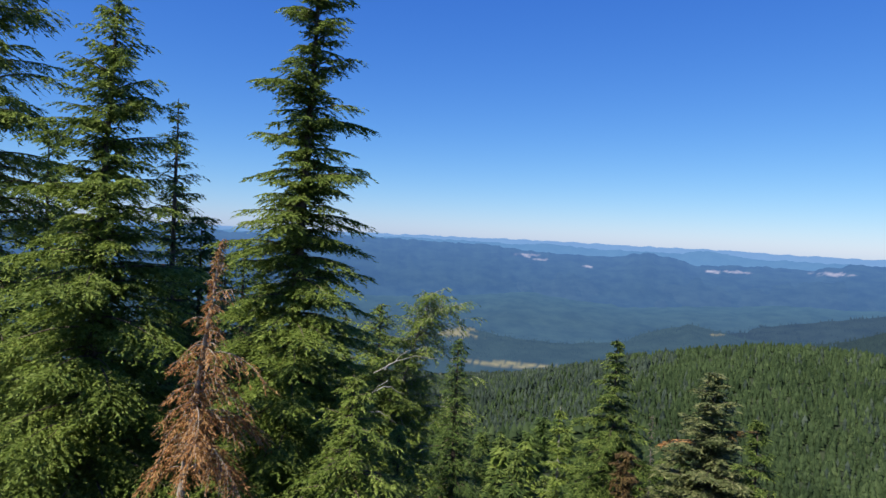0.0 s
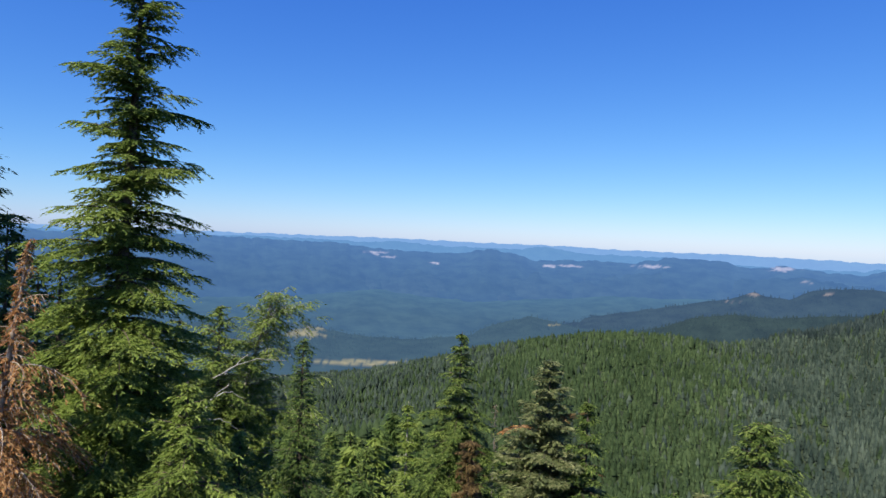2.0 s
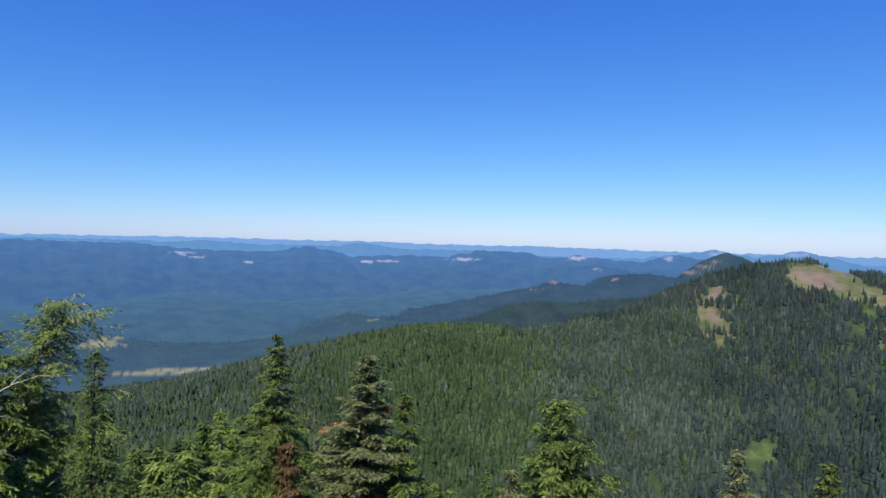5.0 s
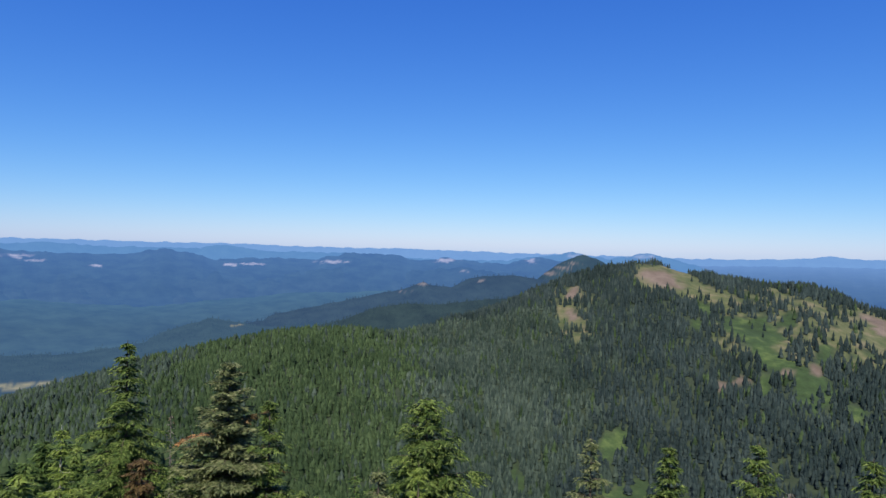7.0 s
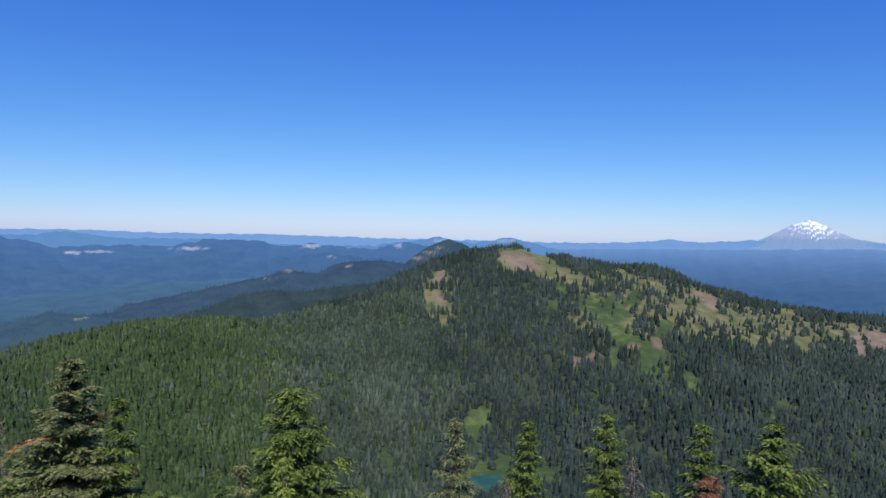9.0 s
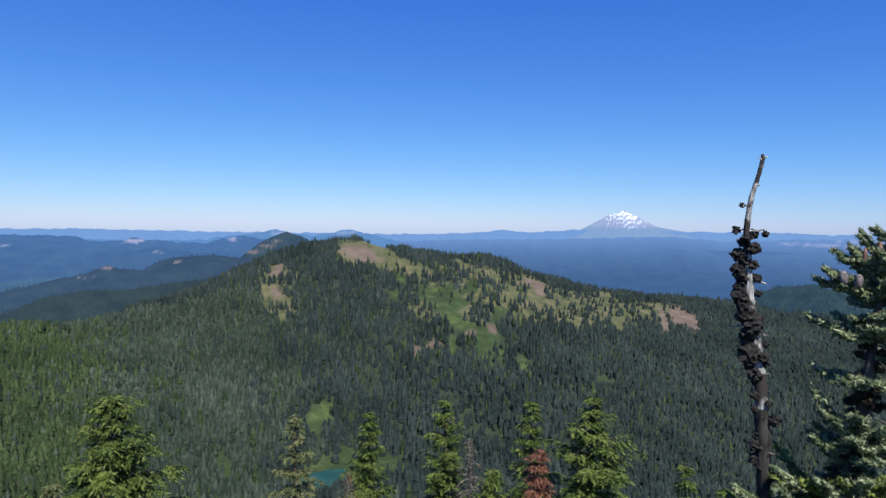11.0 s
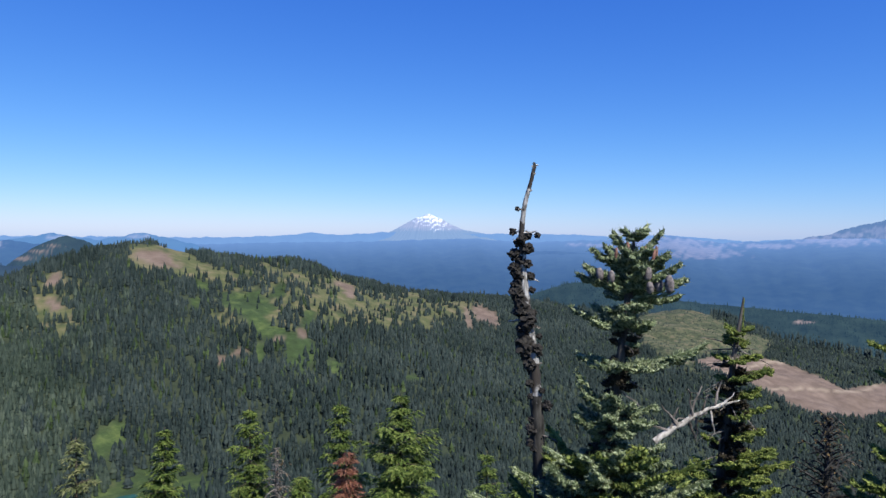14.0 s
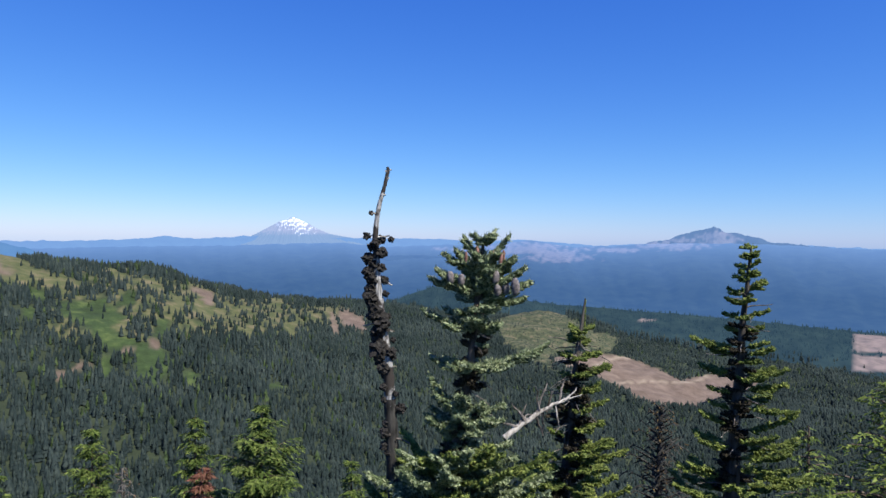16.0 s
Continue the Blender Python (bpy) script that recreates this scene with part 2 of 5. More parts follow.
def glades(x, y, side):
    """Small meadow glades between tree clumps, drawn out down the slope: positive in the open."""
    r, az = np.hypot(x, y), np.degrees(np.arctan2(x, y))
    return 0.17 + 0.34 * np.clip((az - 22) / 4, 0, 1) - rough(az * 21 + 0.04 * r, r * 0.36, 21, 3.0, 4) - 1.9 * (1 - side)


def mesh_object(name, verts, faces, mats, parent=None, label="", slots=None, smooth=False, kind="", category=""):
    me = bpy.data.meshes.new(name)
    verts = np.asarray(verts, np.float32)
    faces = np.asarray(faces, np.int32)
    k = faces.shape[1]
    me.vertices.add(len(verts))
    me.vertices.foreach_set("co", verts.ravel())
    me.loops.add(faces.size)
    me.loops.foreach_set("vertex_index", faces.ravel())
    me.polygons.add(len(faces))
    me.polygons.foreach_set("loop_start", np.arange(0, faces.size, k, dtype=np.int32))
    if slots is not None:
        me.polygons.foreach_set("material_index", np.asarray(slots, np.int32))
    me.polygons.foreach_set("use_smooth", np.full(len(faces), smooth))
    for m in mats:
        me.materials.append(m)
    me.update(calc_edges=True)
    ob = new(name, me)
    if parent is not None:
        ob.parent = parent
    return tagged(ob, label, category, "", kind)


def grid_faces(n, m, wrap=False):
    i, j = np.meshgrid(np.arange(n if wrap else n - 1), np.arange(m - 1), indexing="ij")
    i2 = (i + 1) % n
    return np.stack([i * m + j, i2 * m + j, i2 * m + j + 1, i * m + j + 1], -1).reshape(-1, 4)


def attribute(ob, name, values):
    a = ob.data.attributes.new(name, "FLOAT", "POINT")
    a.data.foreach_set("value", np.asarray(values, np.float32).ravel())


def ground_material():
    m, n, l, b = material("mountain_ground", 0.95)
    duff = ramp(n, [(0.3, (0.015, 0.024, 0.014)), (0.7, (0.032, 0.044, 0.024))])
    l.new(noise_node(n, l, 0.06, 6).outputs[0], duff.inputs[0])
    dry = ramp(n, [(0.33, (0.044, 0.060, 0.023)), (0.5, (0.080, 0.087, 0.038)), (0.66, (0.132, 0.112, 0.066))])
    l.new(noise_node(n, l, 0.05, 6).outputs[0], dry.inputs[0])
    lush = ramp(n, [(0.36, (0.019, 0.034, 0.012)), (0.53, (0.031, 0.054, 0.018)), (0.70, (0.088, 0.118, 0.036))])
    l.new(noise_node(n, l, 0.03, 7, rough=0.7).outputs[0], lush.inputs[0])
    soil = ramp(n, [(0.33, (0.092, 0.069, 0.054)), (0.5, (0.124, 0.093, 0.074)), (0.7, (0.165, 0.126, 0.102))])
    l.new(noise_node(n, l, 0.04, 7).outputs[0], soil.inputs[0])
    shrub = ramp(n, [(0.40, (0.018, 0.028, 0.015)), (0.5, (0.052, 0.063, 0.031)), (0.60, (0.115, 0.100, 0.062))])
    l.new(noise_node(n, l, 0.045, 9, rough=0.8).outputs[0], shrub.inputs[0])
    col = duff.outputs[0]
    for name, r in (("dry", dry), ("lush", lush), ("soil", soil), ("shrub", shrub)):
        at = n.new("ShaderNodeAttribute")
        at.attribute_name = name
        col = mix_node(n, l, col, r.outputs[0], at.outputs["Fac"])
    at = n.new("ShaderNodeAttribute")
    at.attribute_name = "track"
    col = mix_node(n, l, col, (0.27, 0.225, 0.17), at.outputs["Fac"])
    l.new(col, b.inputs["Base Color"])
    bp = n.new("ShaderNodeBump")
    bp.inputs["Strength"].default_value, bp.inputs["Distance"].default_value = 0.8, 2.0
    l.new(noise_node(n, l, 0.12, 6).outputs[0], bp.inputs["Height"])
    l.new(bp.outputs[0], b.inputs["Normal"])
    return m


def build_ground():
    az = np.concatenate([np.arange(-180, -66, 3.0), np.arange(-66, 84, 0.34), np.arange(84, 180, 3.0)])
    r = np.concatenate([[0.01], np.geomspace(1.5, 440, 44), np.arange(455, 1900, 15.0), np.geomspace(1920, 4985, 24)])
    A, R = np.meshgrid(np.radians(az), r, indexing="ij")
    x, y = R * np.sin(A), R * np.cos(A)
    z = height(x, y)
    ob = mesh_object("ground", np.stack([x, y, z], -1).reshape(-1, 3), grid_faces(len(az), len(r), True), [ground_material()],
                     label="forested mountain slopes with meadows and bare clearings", smooth=True, kind="structure", category="ground")
    op = opening(*bearings(x, y, z), rough(x, y, 42, 1.0, 5))
    az_, el_ = bearings(x, y, z)
    op[0] = np.maximum(op[0], 0.95 * np.clip((glades(x, y, sunny_side(az_, el_)) + 0.12) / 0.25, 0, 1) * (op[1] < 0.5))
    track = np.zeros_like(az_)
    for line in (((57.0, -11.3), (58.6, -10.7), (60.6, -9.8), (61.6, -9.8)), ((60.6, -11.9), (63.0, -11.6), (66.4, -11.4), (67.4, -11.0), (68.3, -10.3))):
        for (a0, e0), (a1, e1) in zip(line, line[1:]):
            k = np.clip(((az_ - a0) * (a1 - a0) + (el_ - e0) * (e1 - e0)) / ((a1 - a0) ** 2 + (e1 - e0) ** 2), 0, 1)
            track = np.maximum(track, 0.75 * np.clip((0.17 - np.hypot(az_ - a0 - k * (a1 - a0), 1.8 * (el_ - e0 - k * (e1 - e0)))) / 0.1, 0, 1))
    attribute(ob, "track", track)
    for name, v in zip(("dry", "lush", "soil", "shrub"), op):
        attribute(ob, name, v)


build_ground()


# ---- far hills and mountains ----
def spire_forest(name, label, x, y, z, tall, wide, tiers, sides, seed, mat):
    """Conifers as jagged stacked skirts, all in one mesh."""
    rng = np.random.default_rng(seed)
    n = len(x)
    ang = np.linspace(0, 2 * math.pi, sides, endpoint=False)
    ang = ang[None, None, :] + rng.uniform(0, 6.28, (n, tiers, 1)) + rng.uniform(-0.25, 0.25, (n, tiers, sides))
    t = (np.arange(tiers) + 0.0)[None, :] / tiers
    low = 0.06 + 0.80 * t + rng.uniform(-0.03, 0.03, (n, tiers))
    top = np.minimum(low + 1.75 / tiers + 0.08, 1.0)
    top[:, -1] = 1.0
    rad = np.clip(1.02 - low, 0.05, 1) ** 0.72
    rr = wide[:, None, None] * rad[:, :, None] * rng.uniform(0.72, 1.18, (n, tiers, sides))
    lx = tall[:, None] * rng.normal(0, 0.012, (n, 1))
    ring = np.stack([x[:, None, None] + rr * np.cos(ang), y[:, None, None] + rr * np.sin(ang),
                     z[:, None, None] + tall[:, None, None] * (low[:, :, None] + rng.uniform(-0.035, 0.03, (n, tiers, sides)))], -1)
    apex = np.stack([x[:, None] + lx * top, y[:, None] + 0 * top, z[:, None] + tall[:, None] * top], -1)[:, :, None, :]
    verts = np.concatenate([ring, apex], 2)
    k = np.arange(sides)
    tri = np.stack([k, (k + 1) % sides, np.full(sides, sides)], -1)
    faces = (np.arange(n * tiers) * (sides + 1))[:, None, None] + tri[None]
    ob = mesh_object(name, verts.reshape(-1, 3), faces.reshape(-1, 3), [mat], label=label, kind="stuff", category="trees", smooth=True)
    tone = np.clip(rng.normal(0.5, 0.17, (n, 1)), 0, 1) + np.zeros((1, tiers * (sides + 1)))
    attribute(ob, "tone", tone)
    return ob


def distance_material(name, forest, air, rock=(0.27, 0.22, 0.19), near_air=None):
    """Distant wooded hills in blue air: the haze in front of them is painted on as a glow of the backdrop."""
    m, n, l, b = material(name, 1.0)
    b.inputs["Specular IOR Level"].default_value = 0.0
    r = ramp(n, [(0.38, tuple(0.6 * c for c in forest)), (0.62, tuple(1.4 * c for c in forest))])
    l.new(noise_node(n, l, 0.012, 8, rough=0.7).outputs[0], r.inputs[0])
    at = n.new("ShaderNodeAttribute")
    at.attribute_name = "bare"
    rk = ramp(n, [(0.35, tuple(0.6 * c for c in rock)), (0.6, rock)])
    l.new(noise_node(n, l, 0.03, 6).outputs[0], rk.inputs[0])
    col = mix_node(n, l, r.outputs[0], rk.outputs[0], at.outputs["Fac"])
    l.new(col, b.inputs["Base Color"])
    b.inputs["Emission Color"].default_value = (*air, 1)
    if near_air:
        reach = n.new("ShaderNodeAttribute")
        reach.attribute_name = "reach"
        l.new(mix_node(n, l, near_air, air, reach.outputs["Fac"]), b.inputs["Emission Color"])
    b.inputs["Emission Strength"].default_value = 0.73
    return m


def far_ridge(name, label, r_c, depth, air, forest, crest_knots, bare=(), jag=0.06, gully=0.10, step=0.2, rock=(0.27, 0.22, 0.19), fall=1.0, cleared=(), trees=0, near_air=None, rows=26, haze=1.6, bend=0.9):
    """A ridge line: foot, spurs and gullies, crest and back slope."""
    a0, a1 = crest_knots[0][0], crest_knots[-1][0]
    az = np.arange(a0, a1 + step, step)
    el = knots(az, *crest_knots)
    seed = r_c * 0.37
    el = el + jag * (rough(az * 10, az * 0 + seed, 31, 0.3, 5) + 0.6 * rough(az * 10, az * 0 + seed, 9, 1.1, 3))
    s = np.concatenate([np.linspace(0, 1, rows), [1.12, 1.3]])
    S, A = np.meshgrid(s, az)
    zc = EYE_Z + r_c * np.tan(np.radians(el))[:, None]
    R = r_c - depth * (1 - S)
    up = np.where(S <= 1, S ** fall, 1 - (S - 1) * 1.5)
    spur = rough(A * 12 + 40 * S, A * 3 + S * 55 + seed, 60, 1.0, 5)
    base = FLOOR_Z - 8
    z = base + (zc - base) * np.clip(up + gully * spur * np.sin(np.clip(S, 0, 1) * math.pi), 0, 1.0) + 22 * np.clip(S * 9, 0, 1) * np.clip((1 - S) * 3, 0, 1)
    end = np.clip((A - a0) / 3.0 + (a0 < -85), 0, 1) * np.clip((a1 - A) / 3.0 + (a1 > 85), 0, 1)
    z = base + (z - base) * end * end * (3 - 2 * end)
    x, y = R * np.sin(np.radians(A)), R * np.cos(np.radians(A))
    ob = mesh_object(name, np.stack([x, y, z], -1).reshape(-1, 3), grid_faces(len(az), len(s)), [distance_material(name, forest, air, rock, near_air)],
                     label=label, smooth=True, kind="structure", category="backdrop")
    A2, E2 = bearings(x, y, z)
    w = rough(A2 * 10, E2 * 22, 16, 0.5, 5)
    v = np.zeros_like(A2)
    for a, e, w_, h in cleared:
        v = np.maximum(v, np.clip((1.05 - np.maximum(np.abs(A2 - a) / w_, np.abs(E2 - e) / h)) / 0.08, 0, 1))
    for a, e, w_, h in bare:
        v = np.maximum(v, np.clip((1.1 - np.hypot((A2 - a) / w_, (E2 - e) / h) - 0.85 * w) / 0.45, 0, 1))
    attribute(ob, "bare", v)
    # the painted haze goes from near_air at the foot to air at the crest
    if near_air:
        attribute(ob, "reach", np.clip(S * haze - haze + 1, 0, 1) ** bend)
    if trees:
        rng = np.random.default_rng(int(r_c))
        i, j = rng.integers(0, len(az), trees), rng.integers(8, 26, trees)
        ok = v[i, j] < 0.2
        i, j = i[ok], j[ok]
        tall = rng.uniform(6, 13, len(i))
        # these trees carry the ridge's painted haze glow too
        spire_forest("backdrop_woods", "hazy conifer woods on the far hills", x[i, j] + rng.normal(0, 4, len(i)), y[i, j] + rng.normal(0, 4, len(i)), z[i, j] - 2, tall, tall * 0.2, 2, 5, int(r_c),
                     ob.data.materials[0])
    return ob


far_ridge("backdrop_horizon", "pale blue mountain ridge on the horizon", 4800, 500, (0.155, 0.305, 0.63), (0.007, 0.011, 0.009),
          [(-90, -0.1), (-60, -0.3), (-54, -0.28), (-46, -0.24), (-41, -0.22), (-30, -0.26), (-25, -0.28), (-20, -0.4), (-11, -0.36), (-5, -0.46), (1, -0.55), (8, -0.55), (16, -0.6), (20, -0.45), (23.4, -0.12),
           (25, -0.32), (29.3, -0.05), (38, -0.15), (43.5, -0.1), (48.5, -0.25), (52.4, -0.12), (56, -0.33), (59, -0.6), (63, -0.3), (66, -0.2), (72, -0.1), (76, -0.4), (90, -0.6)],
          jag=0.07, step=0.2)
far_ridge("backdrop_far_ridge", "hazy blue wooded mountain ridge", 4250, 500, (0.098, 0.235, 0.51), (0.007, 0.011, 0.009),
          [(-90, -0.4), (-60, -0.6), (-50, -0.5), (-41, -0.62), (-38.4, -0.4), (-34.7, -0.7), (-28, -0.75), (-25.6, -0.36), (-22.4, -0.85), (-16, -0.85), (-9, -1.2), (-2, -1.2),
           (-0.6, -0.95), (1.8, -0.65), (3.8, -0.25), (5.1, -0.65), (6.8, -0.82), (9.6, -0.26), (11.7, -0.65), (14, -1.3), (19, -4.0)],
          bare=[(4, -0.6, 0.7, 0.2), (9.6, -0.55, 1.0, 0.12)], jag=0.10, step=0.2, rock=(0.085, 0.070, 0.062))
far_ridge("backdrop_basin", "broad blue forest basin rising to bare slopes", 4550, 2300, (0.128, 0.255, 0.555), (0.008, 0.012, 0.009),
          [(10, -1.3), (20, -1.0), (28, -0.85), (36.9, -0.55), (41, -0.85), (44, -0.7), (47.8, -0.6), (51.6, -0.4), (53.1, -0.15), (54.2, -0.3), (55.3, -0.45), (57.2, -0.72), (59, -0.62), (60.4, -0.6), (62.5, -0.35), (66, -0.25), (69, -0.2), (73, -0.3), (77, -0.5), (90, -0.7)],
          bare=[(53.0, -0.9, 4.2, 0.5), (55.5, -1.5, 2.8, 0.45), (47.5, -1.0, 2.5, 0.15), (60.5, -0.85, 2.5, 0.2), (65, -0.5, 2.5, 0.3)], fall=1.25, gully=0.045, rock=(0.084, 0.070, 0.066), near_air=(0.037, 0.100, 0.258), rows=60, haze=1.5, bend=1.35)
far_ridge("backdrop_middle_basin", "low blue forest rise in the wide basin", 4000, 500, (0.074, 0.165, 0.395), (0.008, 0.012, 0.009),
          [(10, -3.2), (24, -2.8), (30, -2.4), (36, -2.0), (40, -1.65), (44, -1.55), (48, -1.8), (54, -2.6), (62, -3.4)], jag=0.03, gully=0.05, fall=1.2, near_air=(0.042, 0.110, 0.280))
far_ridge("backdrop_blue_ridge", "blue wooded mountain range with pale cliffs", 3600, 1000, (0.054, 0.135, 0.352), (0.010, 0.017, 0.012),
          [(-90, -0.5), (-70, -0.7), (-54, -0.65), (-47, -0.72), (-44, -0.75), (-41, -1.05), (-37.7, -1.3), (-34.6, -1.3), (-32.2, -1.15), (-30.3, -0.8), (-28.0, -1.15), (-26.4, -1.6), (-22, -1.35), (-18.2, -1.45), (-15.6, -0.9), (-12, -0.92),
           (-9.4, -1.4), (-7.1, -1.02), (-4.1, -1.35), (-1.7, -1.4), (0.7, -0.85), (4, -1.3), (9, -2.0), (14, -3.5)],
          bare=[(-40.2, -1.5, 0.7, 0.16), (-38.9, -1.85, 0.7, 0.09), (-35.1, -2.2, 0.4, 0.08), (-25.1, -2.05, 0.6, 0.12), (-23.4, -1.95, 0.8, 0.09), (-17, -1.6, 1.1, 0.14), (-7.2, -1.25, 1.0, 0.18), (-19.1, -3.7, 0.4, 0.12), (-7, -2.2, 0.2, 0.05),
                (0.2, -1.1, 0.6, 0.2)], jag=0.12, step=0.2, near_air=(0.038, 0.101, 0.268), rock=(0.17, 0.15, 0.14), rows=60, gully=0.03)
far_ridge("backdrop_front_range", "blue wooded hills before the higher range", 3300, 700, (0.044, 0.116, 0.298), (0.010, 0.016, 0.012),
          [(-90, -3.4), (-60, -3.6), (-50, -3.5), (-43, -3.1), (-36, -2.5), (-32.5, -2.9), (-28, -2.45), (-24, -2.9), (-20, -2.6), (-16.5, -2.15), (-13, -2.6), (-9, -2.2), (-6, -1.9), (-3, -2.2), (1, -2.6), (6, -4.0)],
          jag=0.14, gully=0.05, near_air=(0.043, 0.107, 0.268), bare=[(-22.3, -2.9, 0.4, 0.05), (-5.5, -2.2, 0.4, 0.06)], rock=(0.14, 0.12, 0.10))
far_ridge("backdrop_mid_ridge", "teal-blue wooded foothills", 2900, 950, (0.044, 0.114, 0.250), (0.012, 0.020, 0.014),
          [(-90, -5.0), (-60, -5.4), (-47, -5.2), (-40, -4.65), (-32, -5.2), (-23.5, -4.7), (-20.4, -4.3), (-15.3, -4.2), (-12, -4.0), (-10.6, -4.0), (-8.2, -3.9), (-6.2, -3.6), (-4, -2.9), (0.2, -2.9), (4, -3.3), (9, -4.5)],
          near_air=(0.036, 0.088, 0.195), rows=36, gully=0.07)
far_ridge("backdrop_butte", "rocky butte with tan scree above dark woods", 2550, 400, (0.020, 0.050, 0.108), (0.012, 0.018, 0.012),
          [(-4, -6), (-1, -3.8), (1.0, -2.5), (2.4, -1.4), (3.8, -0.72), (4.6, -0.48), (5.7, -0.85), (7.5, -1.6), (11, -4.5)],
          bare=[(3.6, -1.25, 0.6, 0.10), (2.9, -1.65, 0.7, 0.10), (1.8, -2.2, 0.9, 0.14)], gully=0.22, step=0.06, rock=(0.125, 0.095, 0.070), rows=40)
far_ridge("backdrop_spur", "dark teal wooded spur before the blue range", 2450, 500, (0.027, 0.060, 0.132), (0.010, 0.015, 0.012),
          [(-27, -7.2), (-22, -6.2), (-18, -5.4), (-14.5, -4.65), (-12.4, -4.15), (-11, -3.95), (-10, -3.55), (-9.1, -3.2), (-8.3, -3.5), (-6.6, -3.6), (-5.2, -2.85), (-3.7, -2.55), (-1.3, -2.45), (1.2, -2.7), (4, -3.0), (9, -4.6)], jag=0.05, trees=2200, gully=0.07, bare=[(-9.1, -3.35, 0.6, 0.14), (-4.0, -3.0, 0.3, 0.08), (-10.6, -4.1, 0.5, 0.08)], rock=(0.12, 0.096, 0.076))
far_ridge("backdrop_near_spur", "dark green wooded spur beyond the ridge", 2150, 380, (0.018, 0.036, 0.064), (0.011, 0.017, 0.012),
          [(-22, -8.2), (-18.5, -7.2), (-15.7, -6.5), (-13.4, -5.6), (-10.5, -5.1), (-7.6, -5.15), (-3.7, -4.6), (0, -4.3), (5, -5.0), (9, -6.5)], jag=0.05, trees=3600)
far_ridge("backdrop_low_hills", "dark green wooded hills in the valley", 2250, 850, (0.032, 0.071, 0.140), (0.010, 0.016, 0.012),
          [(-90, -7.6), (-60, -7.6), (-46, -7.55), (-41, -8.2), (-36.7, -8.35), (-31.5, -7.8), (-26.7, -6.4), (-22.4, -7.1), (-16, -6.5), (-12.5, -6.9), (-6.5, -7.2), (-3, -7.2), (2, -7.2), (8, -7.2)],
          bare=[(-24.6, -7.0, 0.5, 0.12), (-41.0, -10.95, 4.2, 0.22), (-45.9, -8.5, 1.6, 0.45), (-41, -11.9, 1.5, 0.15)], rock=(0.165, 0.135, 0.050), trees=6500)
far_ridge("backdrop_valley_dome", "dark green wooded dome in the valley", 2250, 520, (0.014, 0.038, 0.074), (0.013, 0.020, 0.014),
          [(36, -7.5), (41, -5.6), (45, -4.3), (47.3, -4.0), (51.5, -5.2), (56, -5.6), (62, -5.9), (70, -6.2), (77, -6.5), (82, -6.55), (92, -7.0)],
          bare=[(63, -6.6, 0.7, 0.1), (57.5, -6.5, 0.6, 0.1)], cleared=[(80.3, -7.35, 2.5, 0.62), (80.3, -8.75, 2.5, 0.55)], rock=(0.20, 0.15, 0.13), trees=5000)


def snow_mountain():
    """The tall volcano on the horizon: a steep cone with rock ribs and snowfields."""
    az = np.arange(28.2, 40.2, 0.04)
    s = np.concatenate([np.linspace(0, 1, 46), [1.15]])
    el = knots(az, (28.2, -0.6), (29.3, -0.2), (30.5, 0.42), (31.4, 0.92), (31.9, 1.2), (32.4, 1.33), (32.8, 1.52), (33.1, 1.55), (33.5, 1.36), (34.1, 1.12), (35.0, 0.62), (36.0, 0.2), (38.6, -0.25), (40.2, -0.6))
    el = el + 0.03 * rough(az * 10, az * 0, 6, 0.2, 4)
    S, A = np.meshgrid(s, az)
    rc = 4900.0
    zc = EYE_Z + rc * np.tan(np.radians(el))[:, None]
    base = -90.0
    rib = rough((A - 33) * 14 / (0.35 + 1.0 - np.clip(S, 0, 1) * 0.7), A * 0 + 3, 10, 0.7, 4)
    up = np.where(S <= 1, S, 1 - (S - 1))
    z = base + (zc - base) * np.clip(up + 0.05 * rib * np.sin(np.clip(S, 0, 1) * math.pi), 0, 1)
    R = rc - 420 * (1 - S)
    x, y = R * np.sin(np.radians(A)), R * np.cos(np.radians(A))
    m, n, l, b = material("volcano", 1.0)
    b.inputs["Specular IOR Level"].default_value = 0.0
    at = n.new("ShaderNodeAttribute")
    at.attribute_name = "snow"
    at2 = n.new("ShaderNodeAttribute")
    at2.attribute_name = "bare"
    col = mix_node(n, l, mix_node(n, l, (0.02, 0.025, 0.025), (0.085, 0.064, 0.058), at2.outputs["Fac"]), (0.72, 0.74, 0.78), at.outputs["Fac"])
    l.new(col, b.inputs["Base Color"])
    # haze before the mountain, painted as a pale blue glow of its surface
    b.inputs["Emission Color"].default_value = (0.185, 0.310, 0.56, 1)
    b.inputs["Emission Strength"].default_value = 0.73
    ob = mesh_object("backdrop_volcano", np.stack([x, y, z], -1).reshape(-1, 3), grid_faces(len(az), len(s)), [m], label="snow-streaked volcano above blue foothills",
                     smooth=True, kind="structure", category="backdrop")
    A2, E2 = bearings(x, y, z)
    w = rough((A2 - 33) * 60 / (2.4 - E2), E2 * 26, 10, 0.5, 5)
    attribute(ob, "snow", np.clip((np.minimum(E2, 1.3) - 0.98 + 1.5 * w - 0.34 * np.abs(A2 - 33.7)) / 0.22, 0, 0.75))
    attribute(ob, "bare", np.clip((E2 - 0.05 + 0.2 * w) / 0.35, 0, 1))


